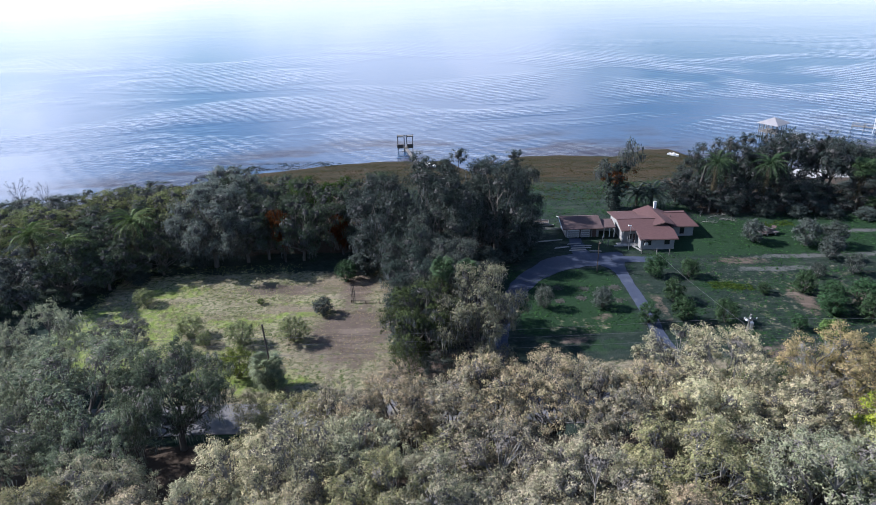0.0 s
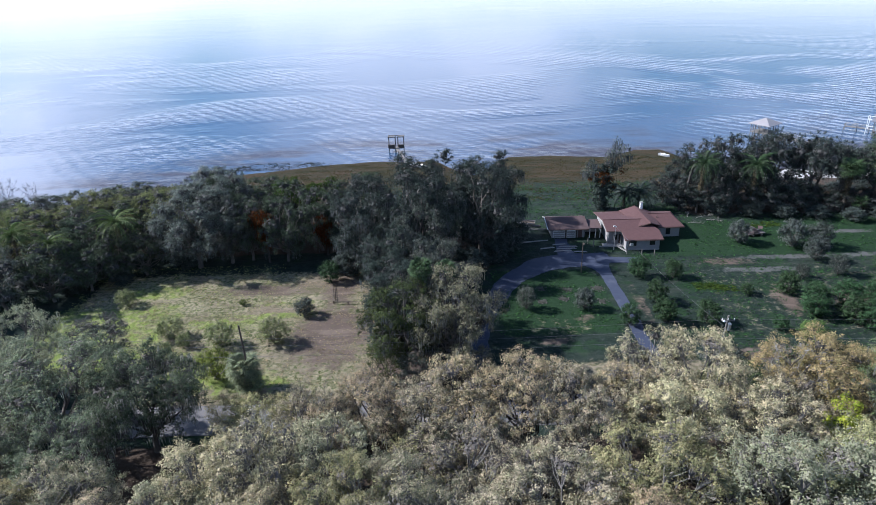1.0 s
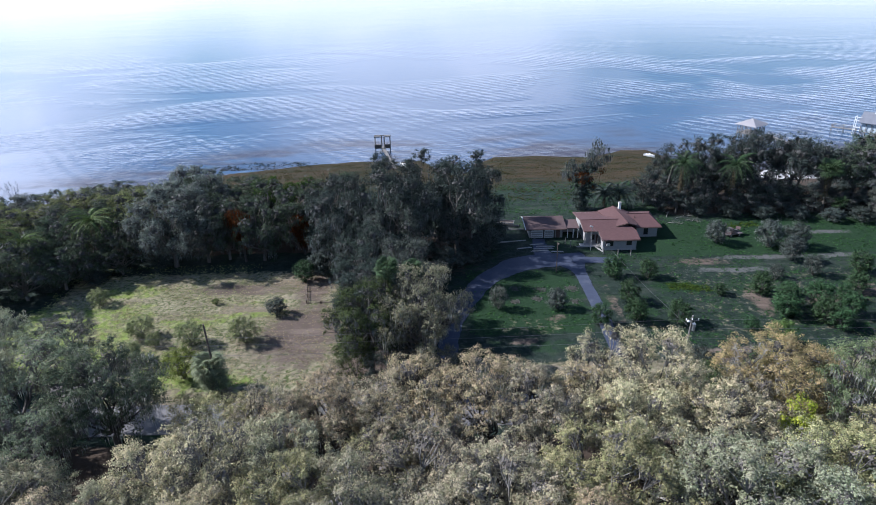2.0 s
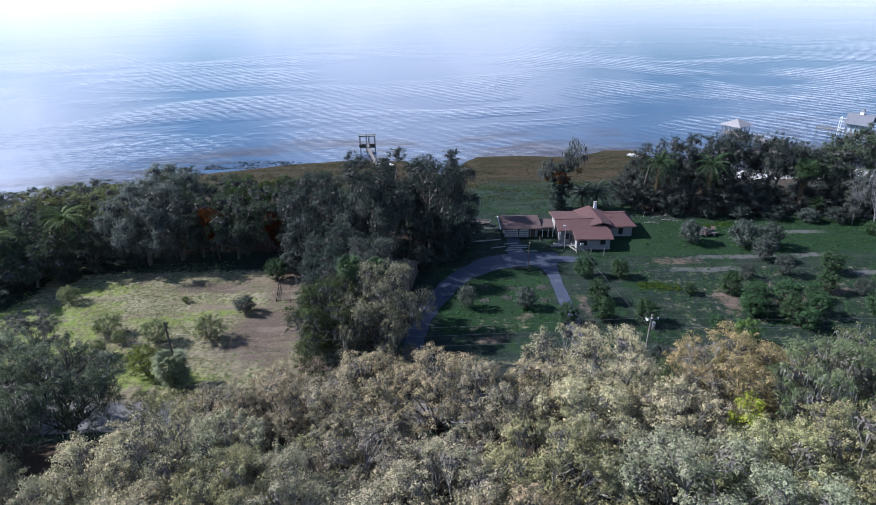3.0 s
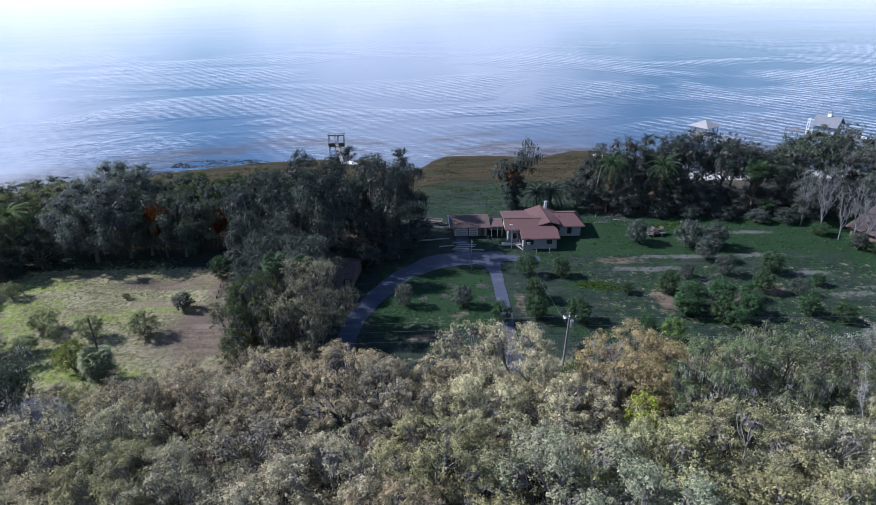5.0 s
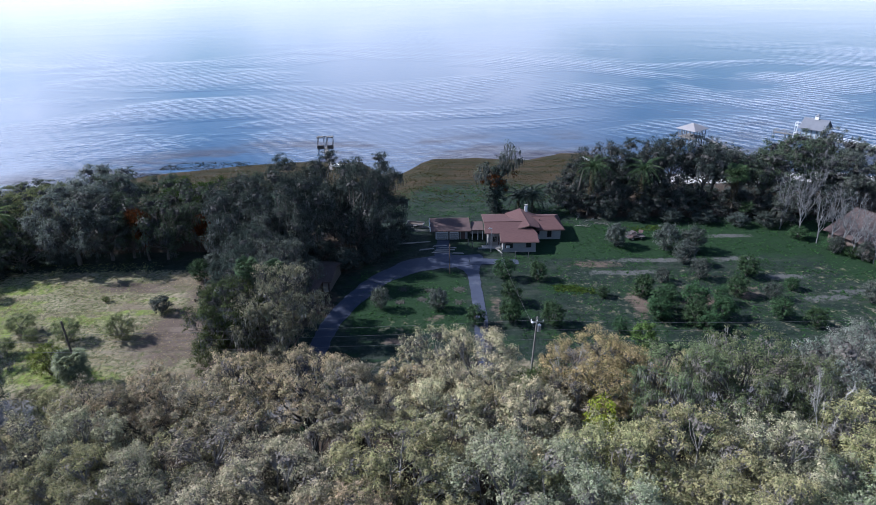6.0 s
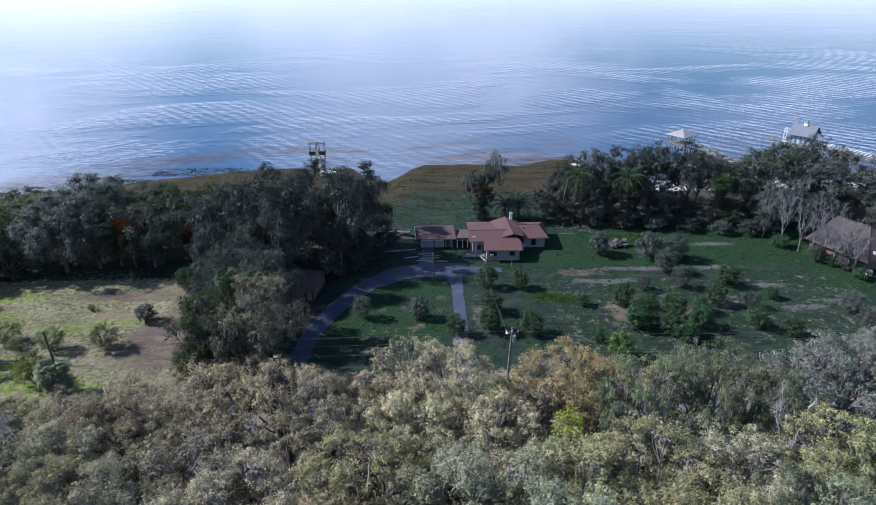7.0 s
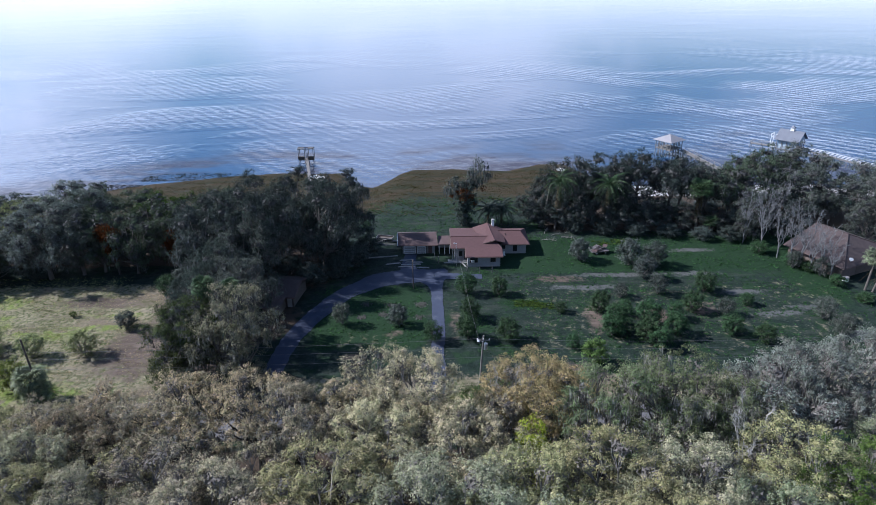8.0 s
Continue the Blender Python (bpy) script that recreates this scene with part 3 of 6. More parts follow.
def oak_meshes(seed, H, R, low=0.32, lobes=16, each=7, per=95, leaf=0.26, moss=0.5, twig=9, rc=0.95, trunk=0.42, bark=None, dome=0.40, foot=0.3, droop=1.15, slim=0.5, fill=6, stems=True, under=1.75, moss_top=0.35, inner=None):
    """Trunk with limbs, a crown of leafy lobes and moss of one oak H metres high and R metres in crown radius."""
    rng = np.random.default_rng(seed)
    wood, crown, hang, spray = Buf(), Buf(), Buf(), Buf()
    fork = np.array([rng.normal(0, 0.4), rng.normal(0, 0.4), low * H])
    tube(wood, bend(np.zeros(3), fork, 0, rng, 5, 0.03), trunk, trunk * 0.72, 7)
    mid, hz = (0.45 * foot + 0.55) * H - 0.05 * H, (1 - foot) * H * 0.44
    rl = 1.55 * R / math.sqrt(lobes)
    for i in range(lobes + fill):
        s = (i + 0.5) / lobes
        deep = i >= lobes
        zz = rng.uniform(-0.8, 0.3) if deep else 1.0 - under * s
        a = 2.39996 * i + rng.uniform(-0.45, 0.45)
        ring = math.sqrt(max(0.0, 1 - zz * zz))
        k = rng.uniform(0.25, 0.5) if deep else rng.uniform(0.66, 0.95)
        lobe = np.array([math.cos(a) * ring * R * k, math.sin(a) * ring * R * k, mid + zz * hz * (1.0 if deep else rng.uniform(0.8, 1.06))])
        q = math.hypot(lobe[0], lobe[1]) / R
        lobe[2] = min(lobe[2], H * (1.0 - dome * q * q) - 0.6 * rl)
        size = rl * rng.uniform(0.72, 1.2)
        line = bend(fork * rng.uniform(0.6, 1.0), lobe, -0.03 * H, rng, 6, 0.05)
        tube(wood, line, trunk * 0.38, 0.05, 4)
        out = unit(np.array([lobe[0] / R, lobe[1] / R, 0.55]))
        # core leaves share the spray's bark colour, dark like a crown's shaded inside
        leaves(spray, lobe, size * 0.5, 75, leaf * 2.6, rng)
        for j in range(each):
            d = unit(rng.normal(size=3) + out * 0.75)
            c = lobe + d * size * rng.uniform(0.4, 1.12 if stems else 1.0) * np.array([1, 1, 0.8])
            c[2] = max(c[2], 0.5)
            if stems and j % 3 == 0:
                tube(wood, bend(line[4], c, 0.1, rng, 3, 0.1), 0.055, 0.02, 3)
            k = rng.uniform(0.55, 1.5)
            r = rc * k
            leaves(crown, c, r, int(per * 0.9 * k ** 1.6 * (0.6 if deep else 1.0)), leaf * (1.5 if deep else 1.0), rng, slim=slim)
            twigs(spray, c, r, twig, 0.021, rng, 1.35)
            if zz < moss_top and rng.random() < moss:
                strands(hang, c - np.array([0, 0, 0.3 * r]), r, rng.integers(8, 15), droop, 0.055, rng)
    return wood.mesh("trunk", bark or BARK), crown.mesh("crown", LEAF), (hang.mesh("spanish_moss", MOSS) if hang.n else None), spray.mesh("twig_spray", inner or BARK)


def bush_meshes(seed, H, R, clumps=80, per=40, leaf=0.17, rc=0.48, mat=None, bark=None):
    """A low round-headed fruit tree or shrub with several stems."""
    rng = np.random.default_rng(seed)
    wood, crown, spray = Buf(), Buf(), Buf()
    tips = []
    for i in range(6):
        a = 6.2832 * i / 6 + rng.uniform(-0.4, 0.4)
        end = np.array([math.cos(a) * R * rng.uniform(0.3, 0.75), math.sin(a) * R * rng.uniform(0.3, 0.75), H * rng.uniform(0.5, 0.85)])
        line = bend(np.array([0.0, 0, 0]), end, 0.1, rng, 6, 0.05)
        tube(wood, line, 0.09, 0.03, 5)
        tips += [end, line[4]]
    while len(tips) < clumps:
        d = unit(rng.normal(size=3) + np.array([0, 0, 0.12]))
        tips.append(np.array([0, 0, H * 0.47]) + d * np.array([R * 0.8, R * 0.8, H * 0.43]) * rng.uniform(0.6, 1.05))
    for c in tips:
        r = rc * rng.uniform(0.7, 1.3)
        c = np.array(c)
        c[2] = max(c[2], 0.45 * r)
        leaves(crown, c, r, int(per * rng.uniform(0.6, 1.3)), leaf, rng)
        twigs(spray, c, r, 5, 0.015, rng)
    return wood.mesh("trunk", bark or BARK), crown.mesh("crown", mat or WAXY), spray.mesh("twig_spray", bark or DARK_BARK)


def bare_meshes(seed, H, R, limbs=7, fine=60, bark=None):
    """A leafless tree: stems, branches and pale twigs."""
    rng = np.random.default_rng(seed)
    wood, crown = Buf(), Buf()
    tube(wood, bend(np.zeros(3), np.array([0.2, 0, H * 0.35]), 0, rng, 5, 0.03), 0.2, 0.15, 6)
    for i in range(limbs):
        a = 6.2832 * i / limbs + rng.uniform(-0.4, 0.4)
        end = np.array([math.cos(a) * R * rng.uniform(0.3, 0.8), math.sin(a) * R * rng.uniform(0.3, 0.8), H * rng.uniform(0.8, 1.0)])
        line = bend(np.array([0.2, 0, H * rng.uniform(0.15, 0.35)]), end, 0, rng, 8, 0.04)
        tube(wood, line, 0.11, 0.025, 4)
        for k in range(8):
            s = line[rng.integers(2, 8)]
            e = s + unit(np.array([math.cos(a), math.sin(a), 1.3]) + rng.normal(size=3) * 0.6) * R * rng.uniform(0.2, 0.45)
            sub = bend(s, e, 0, rng, 4, 0.05)
            tube(wood, sub, 0.045, 0.012, 3)
            twigs(crown, sub[2], 0.9, fine // 8, 0.018, rng, 1.6)
            twigs(crown, e, 0.8, fine // 6, 0.016, rng, 1.5)
    return wood.mesh("trunk", bark or GREY_BARK), crown.mesh("twig_spray", bark or GREY_BARK), None


def feather_mesh(name, length, mat, droop=0.55, pairs=15, leaflet=0.75, seed=0):
    """One arching palm frond with leaflets on both sides, growing along +x."""
    rng = np.random.default_rng(seed)
    buf = Buf()
    t = np.linspace(0, 1, 8)
    line = np.stack([length * t * (1 - 0.18 * t * t), 0 * t, length * (0.42 * t - (0.42 + droop) * t * t)], 1)
    tube(buf, line, 0.05, 0.012, 3)
    P = []
    for k in range(pairs):
        u = 0.12 + 0.88 * k / (pairs - 1)
        c = np.array([np.interp(u, t, line[:, j]) for j in range(3)])
        ln = leaflet * math.sin(math.pi * min(0.92, 0.15 + 0.8 * u)) ** 0.5
        for s in (-1, 1):
            tip = c + np.array([0.45 * ln, s * ln * 0.8, -0.55 * ln + rng.normal(0, 0.08)])
            P.append([c + np.array([-0.055, 0, 0.01]), c + np.array([0.055, 0, 0.01]), tip])
    buf.tris(np.array(P))
    return buf.mesh(name, mat)


def fan_mesh(name, stalk, blade, mat, seed=0):
    """One fan-shaped palm leaf on its stalk, growing along +x."""
    rng = np.random.default_rng(seed)
    buf = Buf()
    tube(buf, np.array([[0, 0, 0], [stalk * 0.5, 0, 0.10], [stalk, 0, 0.0]]), 0.03, 0.02, 3)
    c = np.array([stalk, 0, 0.0])
    P = []
    for k in range(15):
        a = math.radians(-120 + 240 * k / 14)
        ln = blade * (0.72 + 0.28 * math.cos(a / 1.5))
        side = np.array([-math.sin(a), math.cos(a), 0]) * 0.05
        m = c + np.array([math.cos(a), math.sin(a), 0.10 * rng.uniform(-1, 2)]) * ln * 0.55
        tip = c + np.array([math.cos(a) * ln * 0.9, math.sin(a) * ln * 0.9, -0.35 * ln + rng.normal(0, 0.05)])
        P += [[c, m + side, m - side], [m - side, m + side, tip]]
    buf.tris(np.array(P))
    return buf.mesh(name, mat)


TINT = {
    "deepgrey": (0.092, 0.108, 0.080), "orchard": (0.195, 0.208, 0.118), "pale": (0.43, 0.378, 0.275), "ash": (0.292, 0.304, 0.228), "tan": (0.385, 0.322, 0.228), "gold": (0.345, 0.285, 0.165), "live": (0.145, 0.172, 0.104), "olive": (0.300, 0.282, 0.170), "hoary": (0.292, 0.272, 0.205), "yardgrey": (0.200, 0.188, 0.142), "oakgrey": (0.180, 0.197, 0.146),
    "greygreen": (0.220, 0.242, 0.171), "silver": (0.200, 0.216, 0.205), "mauve": (0.321, 0.278, 0.220), "green": (0.085, 0.125, 0.042),
    # dark: leaf tint with the woods' shadow side put into its colour
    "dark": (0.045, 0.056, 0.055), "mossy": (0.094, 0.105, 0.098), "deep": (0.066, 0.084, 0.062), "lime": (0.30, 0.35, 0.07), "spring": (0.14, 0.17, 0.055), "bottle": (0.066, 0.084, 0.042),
    "shade": (0.175, 0.195, 0.188), "woodolive": (0.155, 0.165, 0.085), "leafgreen": (0.04, 0.075, 0.02), "fan": (0.155, 0.175, 0.12), "leafy": (0.10, 0.135, 0.055), "rust": (0.074, 0.027, 0.015), "palm": (0.030, 0.050, 0.026), "crown_palm": (0.041, 0.066, 0.034), "blue": (0.052, 0.066, 0.062), "citrus": (0.036, 0.067, 0.033),
    # the second moss tint is the same moss, darkened for shaded trees
    "grey_citrus": (0.066, 0.076, 0.074), "dead": (0.085, 0.07, 0.05), "moss": (0.27, 0.265, 0.258), "shaded_moss": (0.115, 0.124, 0.138),
}
PROTO = {}


def stock(key, make):
    if key not in PROTO:
        PROTO[key] = make()
    return PROTO[key]


def plant(name, meshes, x, y, size, tint, label, category, turn, group="", squash=1.0, sink=0.05):
    """Stands one tree on the ground: an Empty with trunk, crown and moss under it."""
    z = gz(x, y) - sink
    tree = base(name, Matrix.LocRotScale((x, y, z), Euler((0, 0, turn)), (size, size, size * squash)), label, category, group)
    for me in meshes:
        if me is not None:
            ob = part_mesh(me.name.split(".")[0], me, tree)
            hanging = me.name.startswith("spanish")
            ob.color = (*TINT[("shaded_moss" if tint in ("dark", "deep", "mossy", "bottle", "blue", "shade") else "moss") if hanging else tint], 1)
            if hanging or me.name.startswith("twig"):
                tagged(ob, kind="stuff")
    return tree


OAK_KINDS = {
    # street-side oaks, in winter leaf: high, narrow, twiggy
    "street": lambda s: oak_meshes(11 + s, 16.0, 5.4, low=0.30, lobes=15, under=1.5, fill=7, each=24, per=82, leaf=0.082, moss=0.16, twig=5, rc=0.50, bark=PALE_BARK, dome=0.30, foot=0.24, droop=0.8, slim=0.75),
    # street oaks with high crowns over bare dark stems
    "high": lambda s: oak_meshes(171 + s, 15.5, 5.4, low=0.34, lobes=13, each=22, per=72, leaf=0.084, moss=0.22, twig=8, rc=0.48, bark=DARK_BARK, dome=0.30, foot=0.52, droop=1.1, slim=0.72, fill=2),
    # live oaks with hanging moss
    "live": lambda s: oak_meshes(31 + s, 15.0, 7.5, low=0.24, lobes=16, under=1.5, fill=2, each=24, per=72, leaf=0.096, moss=0.3, moss_top=0.55, twig=4, rc=0.54, trunk=0.55, dome=0.40, foot=0.14, droop=1.3, slim=0.72),
    # a live oak whose crown stands clear of the ground
    "open": lambda s: oak_meshes(41 + s, 15.0, 7.5, low=0.30, lobes=20, under=1.45, fill=4, each=24, per=76, leaf=0.096, moss=0.6, moss_top=0.6, twig=4, rc=0.54, trunk=0.5, bark=DARK_BARK, dome=0.38, foot=0.30, droop=1.3, slim=0.72),
    # live oaks thick with moss, open below the lobes
    "shaggy": lambda s: oak_meshes(191 + s, 16.5, 6.4, low=0.26, lobes=15, under=1.55, fill=3, each=22, per=72, leaf=0.094, moss=0.75, moss_top=0.8, twig=5, rc=0.54, trunk=0.5, dome=0.36, foot=0.26, droop=1.15, slim=0.72),
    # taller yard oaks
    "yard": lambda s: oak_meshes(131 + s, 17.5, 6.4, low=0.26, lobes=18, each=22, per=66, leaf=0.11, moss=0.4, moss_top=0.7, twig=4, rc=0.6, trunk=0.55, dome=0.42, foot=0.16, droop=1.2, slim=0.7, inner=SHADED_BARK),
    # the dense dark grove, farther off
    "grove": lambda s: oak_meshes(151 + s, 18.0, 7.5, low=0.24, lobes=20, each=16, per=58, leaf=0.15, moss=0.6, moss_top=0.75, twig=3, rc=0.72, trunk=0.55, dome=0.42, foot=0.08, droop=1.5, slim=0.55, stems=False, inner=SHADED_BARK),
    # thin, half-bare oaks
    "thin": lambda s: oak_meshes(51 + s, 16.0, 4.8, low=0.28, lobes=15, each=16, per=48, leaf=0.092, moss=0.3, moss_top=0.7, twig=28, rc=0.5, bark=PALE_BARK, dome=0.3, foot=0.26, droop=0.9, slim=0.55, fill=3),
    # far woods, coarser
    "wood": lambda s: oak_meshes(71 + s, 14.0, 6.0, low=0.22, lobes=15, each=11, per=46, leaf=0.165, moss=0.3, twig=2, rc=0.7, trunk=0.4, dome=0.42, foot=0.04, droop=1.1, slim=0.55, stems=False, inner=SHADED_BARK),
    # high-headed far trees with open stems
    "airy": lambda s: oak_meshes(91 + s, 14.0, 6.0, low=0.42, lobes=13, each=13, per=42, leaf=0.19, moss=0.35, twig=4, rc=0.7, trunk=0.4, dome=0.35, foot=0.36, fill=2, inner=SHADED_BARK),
}
OAK_SIZE = {"open": (15.0, 7.5), "street": (16.0, 5.4), "live": (15.0, 7.5), "thin": (16.0, 4.8), "high": (15.5, 5.4), "shaggy": (16.5, 6.4), "yard": (17.5, 6.4), "grove": (18.0, 7.5), "wood": (14.0, 6.0), "airy": (14.0, 6.0)}
rnd = random.Random(5)


def oaks(kind, variants, rows, label, group, name="oak_tree"):
    """rows: x, y, height, crown radius, tint."""
    for i, (x, y, h, r, tint) in enumerate(rows):
        v = i % variants
        meshes = stock((kind, v), lambda: OAK_KINDS[kind](v))
        H, R = OAK_SIZE[kind]
        plant(name, meshes, x, y, r / R, tint, label.format(tint=SAY[tint]), "tree", rnd.uniform(0, 6.28), group, squash=(h / H) / (r / R))


SAY = {"deepgrey": "dark grey-green", "orchard": "grey-green", "live": "dark green", "pale": "pale beige", "tan": "tan", "gold": "golden-brown", "olive": "olive-green", "greygreen": "grey-green", "ash": "ash-green", "silver": "silver-grey",
       "hoary": "grey-tan", "yardgrey": "grey-tan", "oakgrey": "grey-green", "mauve": "grey-brown", "green": "green", "deep": "deep green", "dark": "dark green", "mossy": "dull grey-green", "blue": "blue-grey", "spring": "yellow-green", "lime": "bright lime-green",
       "bottle": "green", "shade": "silver-grey", "woodolive": "olive-green", "leafgreen": "bright green", "rust": "rust-red", "citrus": "deep green", "grey_citrus": "grey-green"}

# the roadside wood on the camera's side of the street
oaks("live", 3, [(-43, 64, 15, 9, "oakgrey"), (-46, 57, 13.5, 6.5, "oakgrey"), (-55, 77, 13.5, 5.6, "ash"), (-50, 68, 12, 5.5, "ash"),
                 (-58, 62, 13, 7, "oakgrey"), (-62, 72, 12.5, 7, "ash"), (-36, 54, 12.5, 5.5, "oakgrey")],
     "broad {tint} live oak hung with moss beside the street", "roadside oaks")
oaks("open", 1, [(-31.6, 63.4, 14.5, 7.2, "deepgrey")],
     "broad {tint} live oak on open dark stems beside the street", "roadside oaks")
oaks("street", 4, [(-33, 45, 13.5, 5.5, "hoary"), (-41, 43, 13, 5.5, "olive"), (-27, 40, 13.5, 5, "pale"), (-18, 47, 15, 5, "pale"),
                   (-21.5, 43, 13.5, 4.6, "hoary"), (-7.4, 49.6, 15, 5, "hoary"), (-12, 40, 14.5, 5, "pale"), (29, 53.6, 15.5, 5, "pale"), (33.5, 60.3, 17.5, 5.5, "pale"), (38.3, 52.6, 15.3, 5.4, "pale"),
                   (47.8, 60.6, 15.8, 6, "gold"), (50.5, 62.5, 13.5, 4.5, "gold"), (24.3, 45.4, 16, 6.3, "olive")],
     "{tint} street oak with twiggy winter crown", "roadside oaks")
oaks("street", 4, [(14.2, 43, 16, 6, "mauve"), (0.3, 42, 15.8, 5.6, "hoary"), (-5, 42.5, 15.5, 5, "olive"), (36.6, 42.6, 17, 7, "ash"), (53, 46, 16.5, 6.4, "olive"),
                   (61, 45, 16, 6.2, "hoary"), (72, 47.5, 15.6, 6, "olive"), (78, 45, 15.6, 6, "green"), (86, 49, 15.5, 6, "greygreen"), (45, 44, 16.5, 6, "olive"),
                   (8, 37, 15.5, 5.4, "mauve"), (21, 37.5, 15.5, 5.5, "tan"), (43, 36.5, 17.6, 6, "ash"), (31, 36, 15.5, 5, "olive"), (56, 38, 16, 6, "olive"),
                   (67, 39, 15.5, 6, "greygreen")],
     "{tint} street oak with a rounded crown", "roadside oaks")
oaks("shaggy", 3, [(56, 56.6, 17.3, 6.4, "live"), (63.5, 58.5, 17.8, 6.6, "live"), (69.5, 57, 15.5, 5.5, "live"), (81, 61.5, 16.5, 6.4, "silver"), (92, 66, 15, 6.5, "silver")],
     "{tint} moss-hung oak at the street", "roadside oaks")
oaks("thin", 3, [(-13.5, 48, 17, 4.4, "pale"), (6.7, 47.6, 14.6, 5, "mauve"), (28, 62, 17, 4.2, "pale"), (9, 52.5, 11.5, 4.6, "mauve"), (75.5, 58.5, 16.5, 6, "silver"),
                 (86, 63, 15, 5.5, "silver"), (43, 56.5, 13.5, 4, "pale"), (-46, 82, 9.5, 4, "mossy"), (16, 50, 12, 4.8, "mauve"), (2, 50.5, 12, 4.5, "olive")],
     "half-bare {tint} oak with pale twigs", "roadside oaks")

oaks("high", 2, [(-4.7, 58, 14, 4.8, "tan"), (6.6, 58.8, 15.5, 5.4, "tan"), (14, 59.3, 15.5, 5.4, "tan"), (19.5, 56.5, 15.5, 5, "mauve"), (1, 57.5, 14, 5, "mauve"), (25, 58.5, 14.5, 4.5, "tan"), (-10, 57, 13, 4.2, "mauve")],
     "high-crowned {tint} oak with dark bare stems", "roadside oaks")

# the moss-hung oaks between the field and the drive
oaks("yard", 3, [(6.6, 77, 18.4, 5.4, "yardgrey"), (-1.2, 78.6, 15.4, 5.2, "bottle"), (-3.5, 91, 14.4, 4.6, "blue"), (3.5, 90, 16.5, 5.4, "mossy"), (-2.0, 85, 15, 4.2, "blue")],
     "{tint} live oak draped in moss beside the drive", "yard oaks")
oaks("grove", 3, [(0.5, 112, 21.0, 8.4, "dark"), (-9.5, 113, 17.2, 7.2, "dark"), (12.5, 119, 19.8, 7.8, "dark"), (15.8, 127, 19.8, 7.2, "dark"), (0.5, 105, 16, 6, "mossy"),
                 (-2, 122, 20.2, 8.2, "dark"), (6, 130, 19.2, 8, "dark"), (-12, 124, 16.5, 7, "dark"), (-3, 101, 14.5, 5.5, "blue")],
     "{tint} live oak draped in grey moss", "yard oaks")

# woods left of the field
oaks("grove", 3, [(-42, 127, 18.5, 7.6, "shade"), (-43.5, 117, 17.4, 7.2, "shade")],
     "{tint} moss-hung oak at the field's far edge", "lakeside wood")
oaks("wood", 4, [(-35, 126, 14, 6, "deep"), (-26, 129, 14.5, 6, "deep"), (-19.5, 132, 13.5, 5.0, "leafgreen"), (-28, 136, 13, 5, "leafgreen"),
                 (-13, 134, 14, 6, "deep"), (-53, 127, 14.5, 6, "woodolive"), (-59, 121, 13, 5.5, "deep"), (-64.5, 117.5, 12, 5, "deep"), (-68, 111, 10.5, 5, "deep"), (-74, 113, 10.5, 5, "woodolive"),
                 (-79, 105.5, 9, 4, "mossy"), (-82, 116, 11, 5.5, "woodolive"), (-70, 124, 11, 5.5, "deep")],
     "{tint} tree in the dense lakeside wood", "lakeside wood")
oaks("wood", 4, [(-61, 131, 12, 5.5, "woodolive"), (-85, 128, 10.5, 6, "woodolive"), (-101, 133, 10, 6, "mossy"), (-44, 137, 15, 6.5, "deep"), (-58, 112, 9.5, 4.5, "deep"),
                 (-74, 136, 10, 6, "woodolive"), (-20, 123.5, 13.5, 5, "deep"), (-37.5, 118.5, 15, 5.6, "mossy"), (-90, 140, 8.5, 6, "mossy"), (-66, 146, 9, 6, "deep"),
                 (-50, 150, 9, 6, "deep"), (-36, 146, 10, 6, "deep"), (-33.5, 119.5, 12.6, 4.8, "deep"), (-26.2, 118.5, 14.2, 5, "deep")],
     "{tint} tree at the edge of the lakeside wood", "lakeside wood")

oaks("wood", 4, [(-66, 104, 11.5, 5.5, "deep"), (-73, 101, 12, 5.5, "mossy"), (-81, 99, 12, 6, "mossy"), (-61, 108, 8.5, 4.2, "deep"), (-53, 114, 9, 4.2, "deep"), (-48, 118.5, 11.5, 4.8, "mossy"), (-88, 121, 12, 6, "woodolive"),
                 (-78, 122, 12, 6, "woodolive"), (-68, 131, 12, 6, "woodolive"), (-97, 140, 7, 5, "deep"), (-83, 146, 7, 5, "deep"), (-75, 152, 7, 5, "deep"), (-104, 148, 6, 5, "mossy")],
     "{tint} low-branched tree in the lakeside wood", "lakeside wood")

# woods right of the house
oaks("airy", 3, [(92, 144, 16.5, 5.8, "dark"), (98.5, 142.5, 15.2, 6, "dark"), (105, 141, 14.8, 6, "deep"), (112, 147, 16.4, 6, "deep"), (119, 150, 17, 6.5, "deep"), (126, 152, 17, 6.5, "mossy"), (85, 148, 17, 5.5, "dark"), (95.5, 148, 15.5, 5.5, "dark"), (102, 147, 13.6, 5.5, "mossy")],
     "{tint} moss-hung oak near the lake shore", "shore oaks")
